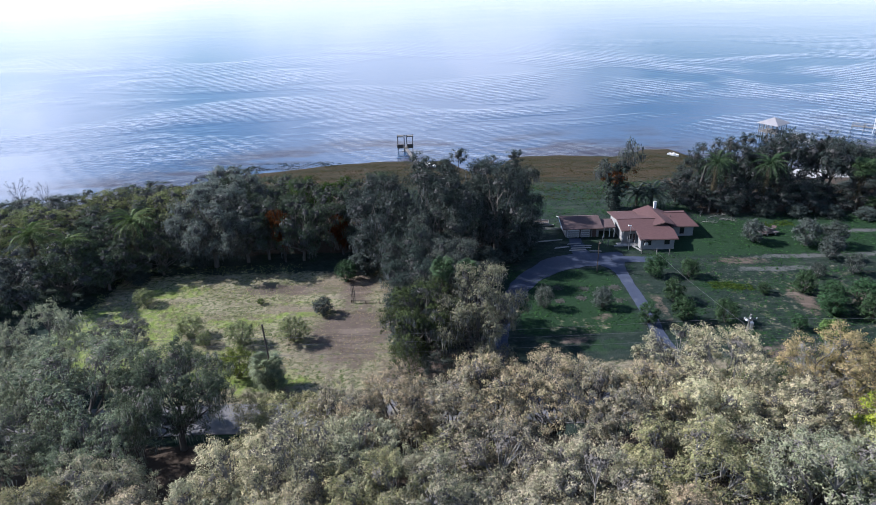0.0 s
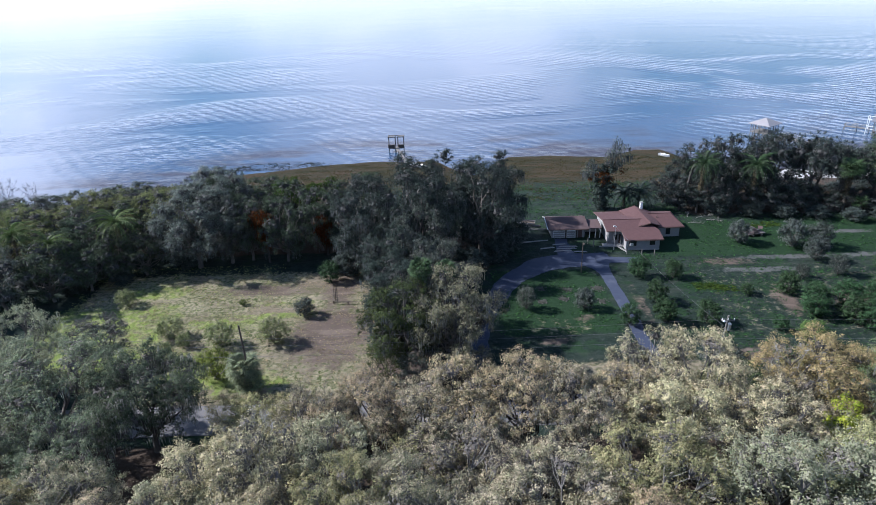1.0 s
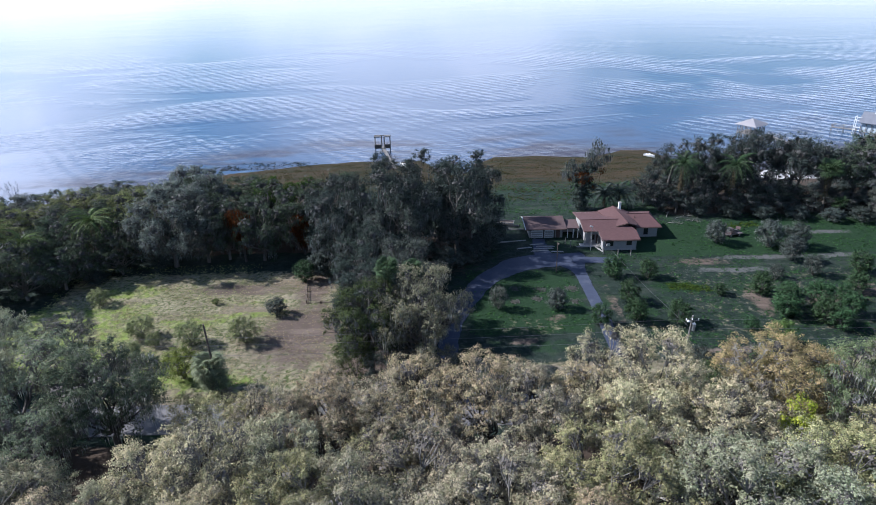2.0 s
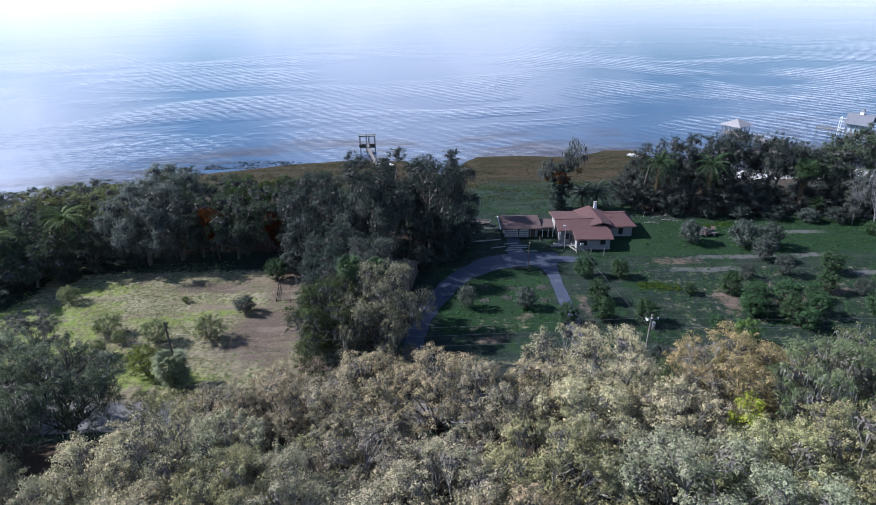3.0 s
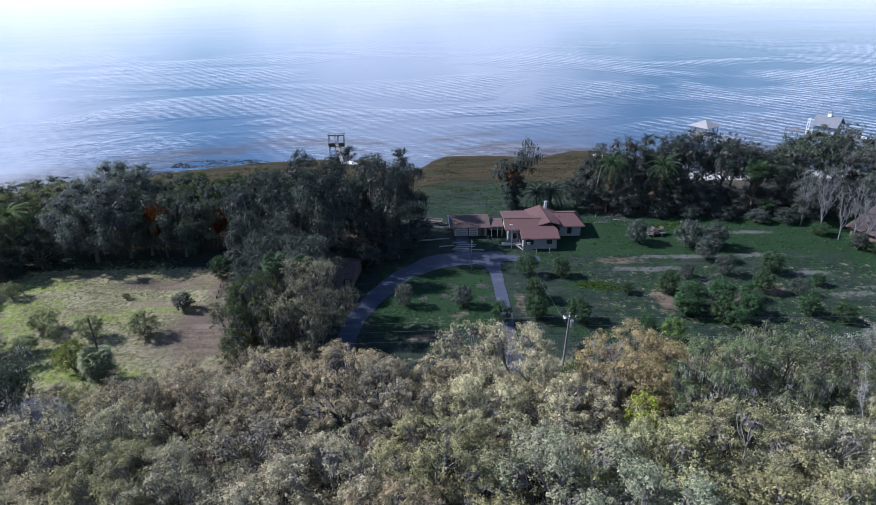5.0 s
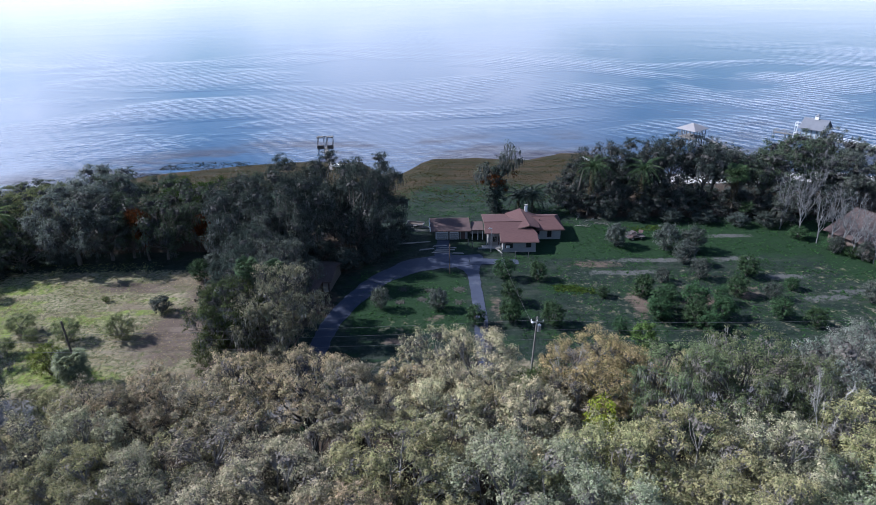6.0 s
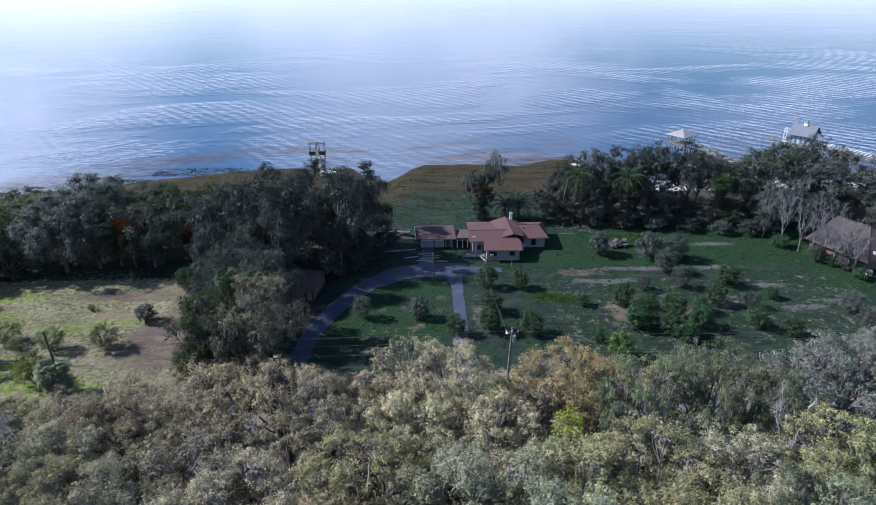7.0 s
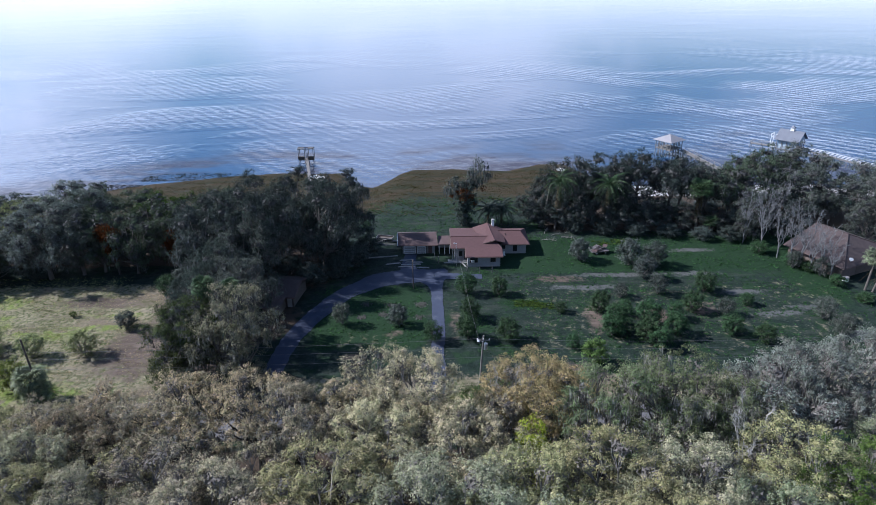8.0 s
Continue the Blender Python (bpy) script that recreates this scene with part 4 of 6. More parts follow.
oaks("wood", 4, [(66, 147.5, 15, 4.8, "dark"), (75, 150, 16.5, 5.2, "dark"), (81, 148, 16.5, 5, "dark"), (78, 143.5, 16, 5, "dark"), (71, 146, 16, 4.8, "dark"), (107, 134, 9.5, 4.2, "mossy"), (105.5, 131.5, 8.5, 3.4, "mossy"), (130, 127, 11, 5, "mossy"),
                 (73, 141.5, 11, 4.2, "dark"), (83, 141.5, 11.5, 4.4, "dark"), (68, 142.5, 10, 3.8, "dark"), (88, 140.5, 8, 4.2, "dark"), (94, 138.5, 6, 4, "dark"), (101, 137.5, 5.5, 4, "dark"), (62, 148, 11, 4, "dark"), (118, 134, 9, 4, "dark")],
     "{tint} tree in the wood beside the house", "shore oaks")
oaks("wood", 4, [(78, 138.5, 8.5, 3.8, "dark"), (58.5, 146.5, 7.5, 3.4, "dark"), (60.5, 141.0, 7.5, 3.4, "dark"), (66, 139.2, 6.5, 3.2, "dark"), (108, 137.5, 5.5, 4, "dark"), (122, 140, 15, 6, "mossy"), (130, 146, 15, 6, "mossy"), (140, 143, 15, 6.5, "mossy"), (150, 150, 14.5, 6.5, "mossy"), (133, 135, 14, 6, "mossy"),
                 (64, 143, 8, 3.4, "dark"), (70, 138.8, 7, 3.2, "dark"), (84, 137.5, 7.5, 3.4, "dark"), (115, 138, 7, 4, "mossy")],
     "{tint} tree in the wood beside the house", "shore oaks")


def shrubs(kind, make, size, variants, rows, label, group, name, category="shrub"):
    for i, (x, y, h, r, tint) in enumerate(rows):
        v = i % variants
        meshes = stock((kind, v), lambda: make(v))
        plant(name, meshes, x, y, r / size[1], tint, label.format(tint=SAY[tint]), category, rnd.uniform(0, 6.28), group, squash=(h / size[0]) / (r / size[1]))


def citrus(v):
    return bush_meshes(201 + v, 4.0, 2.2, clumps=100, per=44, leaf=0.13)


def sparse(v):
    return bush_meshes(221 + v, 4.0, 2.2, clumps=115, per=52, leaf=0.095, rc=0.42, mat=LEAF, bark=PALE_BARK)


shrubs("citrus", citrus, (4.0, 2.2), 3, [(28.9, 96.2, 4.2, 2.2, "grey_citrus"), (35.0, 90.6, 4.0, 2.0, "citrus"), (41.0, 91.2, 4.6, 2.3, "citrus"), (47.7, 90.4, 4.8, 2.5, "citrus"), (41.6, 97.8, 4.6, 2.2, "citrus"),
                                         (41.4, 107.5, 4.6, 2.5, "citrus"), (47.7, 106.8, 4.2, 2.1, "citrus"), (58.2, 99.9, 2.2, 1.4, "citrus"), (58.2, 87.5, 2.8, 1.5, "citrus"), (65.3, 99.8, 4.6, 2.4, "citrus"),
                                         (67, 94, 5, 2.8, "citrus"), (72.3, 94.5, 5.2, 2.8, "citrus"), (71, 89.6, 5, 2.6, "citrus"), (65.5, 91.5, 4.4, 2.4, "citrus"), (76.3, 91.5, 4.6, 2.4, "citrus")],
       "{tint} citrus tree standing in the grass", "orchard trees", "citrus_tree", "fruit tree")
shrubs("citrus", citrus, (4.0, 2.2), 3, [(81.9, 99.4, 4.4, 2.3, "citrus"), (87, 107, 4.6, 2.4, "citrus"), (92.7, 101.6, 2.6, 1.5, "citrus"), (72.4, 87.6, 4.4, 2.3, "citrus"), (85.7, 91.2, 4.2, 2.2, "citrus"),
                                         (90, 88.4, 3.6, 2, "citrus"), (-16.3, 108.8, 4.8, 2.3, "citrus"), (-19, 96.4, 3.6, 2.0, "grey_citrus"), (60.5, 83, 4.6, 2.4, "green"), (69.5, 98.5, 3.2, 1.7, "citrus"), (78, 96.5, 3.4, 1.8, "citrus"),
                                         (66.2, 121.6, 5.2, 2.9, "grey_citrus"), (76.0, 119.4, 6.4, 3.3, "grey_citrus"), (81, 118.6, 6.0, 3.0, "grey_citrus"), (77.3, 112.8, 5.4, 2.6, "grey_citrus"), (54, 76.5, 4.4, 2.2, "citrus"), (45.5, 76, 5.2, 2.4, "dark")],
       "{tint} citrus tree standing in the grass", "orchard trees", "citrus_tree", "fruit tree")
shrubs("sparse", sparse, (4.0, 2.2), 3, [(-51.6, 101.4, 3.6, 2.1, "orchard"), (-39.8, 90.3, 3.8, 2.7, "orchard"), (-30.8, 87.3, 4.4, 2.8, "orchard"), (-22.5, 88, 4.8, 3.0, "orchard"), (-38.5, 83.5, 3.6, 2.0, "orchard"), (-30.8, 100.8, 1.3, 0.8, "green"),
                                         (77.9, 106.2, 4.4, 2.2, "grey_citrus"), (70.5, 105, 3.2, 1.8, "grey_citrus"),
                                         (103.9, 96, 4.6, 2.4, "mossy"), (103.6, 89.8, 4.8, 2.6, "mossy"), (87.4, 98, 3.6, 1.9, "grey_citrus"), (19, 96.5, 4.6, 2.0, "mossy"), (112.4, 112.6, 4.6, 2.0, "grey_citrus"), (109.0, 116.6, 4.0, 2.0, "grey_citrus"), (-36.5, 87.5, 2.8, 1.5, "orchard"), (-28.6, 78.4, 5.6, 3.1, "spring")],
       "thin-leaved {tint} young tree in open grass", "young trees", "young_tree", "tree")
shrubs("brush", lambda v: bush_meshes(261 + v, 9.0, 3.5, clumps=150, per=46, leaf=0.12, rc=0.6, mat=LEAF), (9.0, 3.5), 2, [(-12.6, 63, 9, 4, "olive"), (-1, 63.5, 6, 2.6, "olive"), (-8, 63.5, 7.5, 3.4, "hoary"), (46, 66.5, 8.5, 3.4, "dark"), (51, 71.5, 6, 2.6, "olive"), (-16, 65, 7.5, 3, "olive"), (39, 66.5, 7, 2.6, "green"), (21, 64, 5, 2.4, "mauve"), (64, 74.5, 5.5, 2.8, "olive"), (-19, 63, 9, 3.6, "olive"), (-22.8, 65.2, 7.5, 3.2, "olive"), (-14, 58.5, 11, 4, "olive"), (-21.5, 56, 8.5, 3.2, "olive"), (-4, 64.5, 5, 2.4, "mauve"), (10, 65, 4.5, 2.2, "mauve"), (-3.6, 76.2, 8.5, 3.6, "bottle"), (0.2, 74.8, 6.5, 3.0, "mossy"), (4.2, 74.4, 6, 2.8, "blue"), (9.6, 75.2, 7, 2.8, "yardgrey"), (-4.5, 83, 7, 3, "blue"), (43.6, 68.0, 9, 4.0, "bottle"), (40.2, 69.8, 6.2, 2.8, "bottle"), (48.5, 66.2, 9, 3.8, "live"), (37.6, 68.5, 6, 2.6, "olive"), (52, 68, 6.5, 3.2, "live")],
       "leafy {tint} undergrowth at the street's edge", "roadside undergrowth", "undergrowth_shrub")
shrubs("lime", lambda v: bush_meshes(241, 11.2, 2.6, clumps=120, per=50, leaf=0.14, rc=0.5, mat=LEAF), (11.2, 2.6), 1, [(46.2, 53.4, 14.4, 2.6, "lime"), (29.5, 41.2, 12.0, 2.8, "spring")],
       "{tint} young tree between grey oaks", "roadside oaks", "young_tree", "tree")
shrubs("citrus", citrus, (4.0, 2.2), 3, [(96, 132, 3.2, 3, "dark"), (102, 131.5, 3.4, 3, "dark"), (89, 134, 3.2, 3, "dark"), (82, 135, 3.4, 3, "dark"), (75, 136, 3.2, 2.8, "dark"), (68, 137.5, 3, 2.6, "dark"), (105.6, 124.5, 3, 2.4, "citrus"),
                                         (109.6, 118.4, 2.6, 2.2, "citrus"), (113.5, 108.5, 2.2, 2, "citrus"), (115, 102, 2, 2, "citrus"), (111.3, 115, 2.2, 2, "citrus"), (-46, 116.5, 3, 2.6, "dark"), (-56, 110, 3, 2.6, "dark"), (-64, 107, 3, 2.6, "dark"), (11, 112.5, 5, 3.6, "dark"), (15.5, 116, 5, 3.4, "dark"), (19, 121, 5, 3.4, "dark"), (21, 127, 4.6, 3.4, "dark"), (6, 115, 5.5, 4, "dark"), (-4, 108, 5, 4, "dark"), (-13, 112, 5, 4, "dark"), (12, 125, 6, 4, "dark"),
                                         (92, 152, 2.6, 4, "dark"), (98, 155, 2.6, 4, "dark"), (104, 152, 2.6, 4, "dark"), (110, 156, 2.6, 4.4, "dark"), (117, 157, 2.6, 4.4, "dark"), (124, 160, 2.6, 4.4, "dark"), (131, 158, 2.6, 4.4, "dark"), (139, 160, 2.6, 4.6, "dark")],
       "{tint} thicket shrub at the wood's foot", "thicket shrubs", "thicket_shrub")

# leafless trees
for x, y, s, w in ((117.5, 141.5, 1.0, 1.0), (114, 137, 0.85, 1.0), (110.5, 133.5, 0.8, 0.9), (-108, 160, 0.75, 1.2), (-103, 163, 0.6, 1.1), (108.2, 121.8, 0.75, 0.9), (109.6, 119.3, 0.95, 0.9), (111.2, 114.6, 0.7, 1.0), (106.8, 126.5, 0.85, 0.9), (104.2, 129.5, 0.9, 0.8), (112.6, 113.2, 0.8, 0.9), (110.4, 117.0, 0.9, 0.9), (113.6, 111.2, 0.6, 0.9)):
    plant("bare_tree", stock(("bare", 0), lambda: bare_meshes(301, 13.0, 4.0)), x, y, s * w, "silver", "leafless pale grey tree with many thin twigs", "tree", rnd.uniform(0, 6), "bare trees", squash=1 / w)

BLEACHED = surface("bleached_bark", (0.26, 0.25, 0.235), (0.42, 0.41, 0.39), 2.5, 0.9, 0.8, grain=(1, 1, 0.25))
for x, y, h, w in ((-15.2, 50.6, 13.2, 3.2), (44.0, 62.6, 13.0, 2.8), (69.5, 51.5, 14.5, 3.0)):
    plant("bare_tree", stock(("bleached", 0), lambda: bare_meshes(311, 13.0, 4.0, 9, 80, BLEACHED)), x, y, w / 4.0, "silver", "bleached leafless tree among roadside oaks", "tree", rnd.uniform(0, 6), "bare trees", squash=(h / 13.0) / (w / 4.0))

FROND = feather_mesh("frond", 3.4, WAXY, seed=1)
SKIRT = feather_mesh("dead_frond", 2.6, LEAF, droop=1.4, pairs=9, leaflet=0.5, seed=2)
FAN = fan_mesh("fan_leaf", 1.1, 0.95, WAXY, seed=3)


def palm(x, y, height, crown, fan=False, lean=(0.0, 0.0), skirt=6, n=22, label="", trunk_r=0.22, tint="palm", hang=0.8):
    """A palm: ringed trunk, its fronds one by one, dead fronds hanging below."""
    z = gz(x, y) - 0.05
    tree = base("palm_tree", pose(x, y, z), label, "palm tree", "palms")
    rng = random.Random(int(x * 31 + y))
    top = Vector((lean[0], lean[1], height))
    bm = bmesh.new()
    rings = 6
    for i in range(rings):
        a, b = i / rings, (i + 1) / rings
        rod(bm, top * a, top * b, trunk_r * (1.15 - 0.25 * a), trunk_r * (1.08 - 0.25 * b), 8)
    part("trunk", bm, PALM_BARK, tree)
    for i in range(n):
        az, el = 137.5 * i + rng.uniform(-10, 10), 62 - 92 * (i / n) + rng.uniform(-8, 8)
        m = Matrix.LocRotScale(top, Euler((radians(rng.uniform(-15, 15)), radians(-el), radians(az))), (crown * rng.uniform(0.85, 1.1),) * 3)
        ob = part_mesh("fan_leaf" if fan else "frond", FAN if fan else FROND, tree, m=m)
        ob.color = (*TINT[tint], 1)
    for i in range(skirt):
        down = 0.2 + hang * i / skirt
        m = Matrix.LocRotScale(top * (1 - down / height), Euler((0, radians((62 if hang < 2 else 46) + rng.uniform(-10, 10)), radians(137.5 * i))), (crown * rng.uniform(0.75, 1.0),) * 3)
        ob = part_mesh("dead_frond", SKIRT, tree, m=m)
        ob.color = (*TINT["dead"], 1)
    return tree


palm(-57.5, 115.2, 10.6, 1.5, tint="leafy", n=30, label="green feather palm above the wood's edge")
palm(-74.6, 110.5, 10.4, 1.4, tint="leafy", n=30, label="green feather palm half hidden in the wood")
palm(-67, 108.5, 9.4, 1.3, tint="leafy", label="green feather palm half hidden in the wood")
palm(1.6, 81.5, 15.6, 1.05, fan=True, n=60, skirt=4, label="green cabbage palm between mossy oaks", tint="crown_palm")
palm(5.2, 82.5, 14.6, 0.95, fan=True, n=52, skirt=6, label="green cabbage palm between mossy oaks", tint="crown_palm")
palm(64.0, 139.4, 11.8, 1.35, lean=(0.5, 0.2), skirt=26, hang=5.5, n=30, tint="crown_palm", label="palm with dead fronds in the shore wood")
palm(75.6, 138.0, 11.4, 1.35, skirt=30, hang=6.5, n=30, tint="crown_palm", label="palm with dead fronds in the shore wood")
palm(96.5, 137.2, 10.2, 1.6, fan=True, skirt=14, hang=3.0, n=48, tint="crown_palm", label="cabbage palm at the shore wood")
palm(113, 139, 8.6, 1.0, skirt=5, label="palm beside leafless trees")
palm(117.6, 106.4, 6.6, 1.3, fan=True, n=36, lean=(0.9, 0.6), skirt=3, label="slim cabbage palm beside the neighbouring house", trunk_r=0.2, tint="fan")
palm(118.6, 105.6, 6.0, 1.2, fan=True, n=34, lean=(1.5, 0.5), skirt=3, label="slim cabbage palm beside the neighbouring house", trunk_r=0.2, tint="leafy")
palm(-22.9, 75.2, 1.7, 1.15, fan=True, skirt=0, n=44, label="low bushy cabbage palm beside a pole", tint="fan")
palm(-23.6, 75.6, 3.8, 1.4, fan=True, skirt=0, n=64, label="low bushy cabbage palm beside a pole", tint="fan")
palm(51.5, 142.5, 3.8, 1.35, skirt=8, n=34, label="low dark palm behind the house", tint="dark")
palm(48.5, 144.0, 3.2, 1.2, skirt=8, n=32, label="low dark palm behind the house", tint="dark")
palm(88, 137.5, 3.0, 0.95, fan=True, skirt=3, n=26, label="low cabbage palm at the wood's foot", tint="dark")
palm(99, 135.2, 3.0, 1.0, fan=True, skirt=3, n=26, label="low cabbage palm at the wood's foot", tint="palm")

snapped = base("dead_palm_trunk", pose(61.3, 142.0, gz(61.3, 142) - 0.1), "bare leaning grey trunk of a dead palm", "dead palm")
part("trunk", bar((0, 0, 0), (1.6, 0, 10.2), 0.42, 0.24, 9), DARK_BARK, snapped)
part("broken_top", bar((1.6, 0, 10.2), (1.75, 0, 10.9), 0.2, 0.05, 7), PALM_BARK, snapped)

# the vine-covered snag behind the house and the rust-red creepers
snag_rng = np.random.default_rng(404)
snag = base("vine_covered_tree", pose(42.5, 143.0, gz(42.5, 143.0) - 0.1) @ Matrix.Diagonal((1.25, 1.25, 1.2, 1)), "tall old tree wrapped in dark and rust-red creeper, moss on top", "tree")
wood, vine, rust, top_leaf, hang = Buf(), Buf(), Buf(), Buf(), Buf()
stem = bend(np.zeros(3), np.array([0.6, 0, 9.5]), 0, snag_rng, 7, 0.01)
tube(wood, stem, 0.55, 0.3, 8)
for k in range(120):
    u = snag_rng.uniform(0.02, 1.0)
    c = np.array([0.6 * u, 0, 9.5 * u]) + snag_rng.normal(size=3) * np.array([0.6 + 0.75 * u, 0.5 + 0.6 * u, 0.2])
    leaves(rust if (0.5 < u < 0.85 and c[1] < 0.2 and snag_rng.random() < 0.7) else vine, c, 0.6, 70, 0.2, snag_rng)
for ex, ey, ez in ((3.6, -0.4, 12.6), (2.4, 0.8, 13.4), (4.6, 0.3, 10.8), (-2.2, 0.2, 9.6), (-3.4, -0.5, 8.2), (1.2, -0.8, 12.0), (3.2, 0.6, 9.4), (-2.6, 0.8, 6.8)):
    limb = bend(stem[4], np.array([ex, ey, ez]), 0.4, snag_rng, 6, 0.06)
    tube(wood, limb, 0.16, 0.04, 5)
    for c in (limb[3], limb[4], limb[5]):
        leaves(top_leaf, c, 0.85, 40, 0.2, snag_rng)
        strands(hang, c, 0.9, 20, 1.5, 0.09, snag_rng)
for nm, buf, mat, tint in (("trunk", wood, BARK, "dark"), ("creeper", vine, LEAF, "dark"), ("red_creeper", rust, LEAF, "rust"), ("crown", top_leaf, LEAF, "mossy"), ("spanish_moss", hang, MOSS, "shaded_moss")):
    ob = part_mesh(nm, buf.mesh(nm, mat), snag)
    ob.color = (*TINT[tint], 1)
    if nm == "spanish_moss":
        tagged(ob, kind="stuff")


def creeper(x, y, h, w, seed):
    """A curtain of rust-red creeper over a dead stem."""
    rng = np.random.default_rng(seed)
    ob = base("red_creeper_tree", pose(x, y, gz(x, y) - 0.1), "dead stem covered with rust-red creeper at the wood's edge", "creeper", "red creepers")
    stem, leaf = Buf(), Buf()
    tube(stem, bend(np.zeros(3), np.array([0.3, 0, h * 0.85]), 0, rng, 6, 0.02), 0.25, 0.1, 6)
    for k in range(40):
        u = rng.uniform(0.15, 1.0) ** 0.6
        c = np.array([rng.normal(0, 0.42 * w * (0.55 + 0.45 * math.sin(5.1 * u + seed))) + 0.7 * math.sin(7 * u), rng.normal(-0.6, 0.5), h * u])
        leaves(leaf, c, 0.7, 42, 0.15, rng)
        strands(leaf, c, 0.8, 12, 1.6, 0.09, rng)
    part_mesh("trunk", stem.mesh("trunk", DARK_BARK), ob)
    part_mesh("creeper", leaf.mesh("creeper", LEAF), ob).color = (*TINT["rust"], 1)


creeper(-29.8, 118.0, 11.6, 3.2, 411)
creeper(-18.6, 121.3, 8.6, 1.6, 412)


# ---- the house ----
def window(parent, x, y, z0, z1, w, mat=GLASS):
    """A window in a wall that faces the street: frame, pane and sill, set 4 mm and more proud of it."""
    win = part("window", box(x - w / 2, x + w / 2, y - 0.06, y - 0.004, z0, z1, 0.01), FASCIA, parent, "dark framed window")
    part("pane", box(x - w / 2 + 0.07, x + w / 2 - 0.07, y - 0.072, y - 0.05, z0 + 0.07, z1 - 0.07), mat, win)
    part("sill", box(x - w / 2 - 0.06, x + w / 2 + 0.06, y - 0.12, y - 0.004, z0 - 0.08, z0 - 0.01), STUCCO, win)


def wall_box(parent, x0, x1, y0, y1, z1, mat=STUCCO, label=""):
    return part("wall", box(x0, x1, y0, y1, -0.15, z1), mat, parent, label)


def roof_plane(parent, corners, mat=ROOF_RED, thick=0.16):
    roof = part("roof", slab(corners, thick), mat, parent)
    return roof


house = base("house", pose(0, 0, gz(44, 124)), "low grey-walled house with reddish-brown shingle roofs and chimney", "house")
# front wing, main block and right-hand wing
wall_box(house, 42.3, 49.1, 119.5, 126.5, 2.62)
wall_box(house, 39.6, 42.3, 122.9, 133.4, 2.95)
wall_box(house, 42.3, 49.1, 126.5, 133.4, 2.75)
wall_box(house, 49.1, 55.3, 125.9, 133.2, 2.5)
roof_plane(house, [(41.9, 118.8, 2.52), (49.6, 118.8, 2.52), (49.6, 122.0, 3.22), (41.9, 122.0, 3.22)])
roof_plane(house, [(38.9, 122.0, 3.22), (49.6, 122.0, 3.22), (47.6, 126.0, 4.12), (38.9, 126.0, 4.12)])
roof_plane(house, [(38.9, 126.0, 4.12), (47.6, 126.0, 4.12), (47.2, 134.0, 2.85), (38.9, 134.0, 2.85)])
# cross gable that faces the street, and its two slopes
roof_plane(house, [(45.8, 123.4, 3.60), (48.2, 123.4, 4.25), (47.2, 132.2, 4.75), (44.0, 132.6, 3.55)], thick=0.14)
roof_plane(house, [(48.2, 123.4, 4.25), (50.6, 124.4, 3.25), (50.6, 131.6, 3.55), (47.2, 132.2, 4.75)], thick=0.14)
part("gable", slab([(46.2, 123.8, 3.45), (50.0, 123.8, 3.2), (48.2, 123.8, 4.12)], 0.12), STUCCO, house, "grey gable end")
# right-hand wing with hipped end
roof_plane(house, [(49.9, 124.9, 2.62), (55.9, 124.9, 2.62), (54.3, 129.4, 3.95), (49.4, 129.4, 3.95)])
roof_plane(house, [(55.9, 124.9, 2.62), (55.9, 133.9, 2.62), (54.3, 129.4, 3.95)])
roof_plane(house, [(55.9, 133.9, 2.62), (49.4, 133.9, 2.62), (49.4, 129.4, 3.95), (54.3, 129.4, 3.95)])
for a, b in (((41.9, 118.76, 2.38), (49.6, 118.76, 2.38)), ((38.9, 121.96, 3.08), (41.9, 121.96, 3.08)), ((49.9, 124.86, 2.48), (55.9, 124.86, 2.48)),
             ((49.63, 118.8, 2.38), (49.63, 122.0, 3.08)), ((55.93, 124.9, 2.48), (55.93, 133.9, 2.48)), ((41.87, 118.8, 2.38), (41.87, 122.0, 3.08)),
             ((45.8, 123.3, 3.5), (48.2, 123.3, 4.16)), ((48.2, 123.3, 4.16), (50.6, 124.3, 3.16)), ((38.86, 122.0, 3.1), (38.86, 126.0, 4.0)), ((38.86, 126.0, 4.0), (38.86, 134.0, 2.72))):
    part("fascia", bar(a, b, 0.09, sides=4), FASCIA, house)
for a, b in (((38.9, 126.0, 4.15), (47.6, 126.0, 4.15)), ((48.2, 123.4, 4.28), (47.2, 132.2, 4.78)), ((49.4, 129.4, 3.98), (54.3, 129.4, 3.98))):
    part("ridge_cap", bar(a, b, 0.08, sides=5), ROOF_RED, house)
chimney = part("chimney", box(48.2, 48.75, 131.2, 131.75, 3.2, 5.75, 0.02), WHITE, house, "pale square chimney")
part("chimney_cap", box(48.13, 48.82, 131.13, 131.82, 5.75, 5.87, 0.02), CONCRETE, chimney)
part("roof_vent", bar((50.9, 128.0, 3.4), (50.9, 128.0, 3.95), 0.09), DARK_WOOD, house)
window(house, 47.6, 119.5, 1.0, 2.05, 1.1)
window(house, 43.6, 119.5, 0.9, 2.0, 1.6)
window(house, 52.9, 125.9, 0.5, 1.95, 0.95)
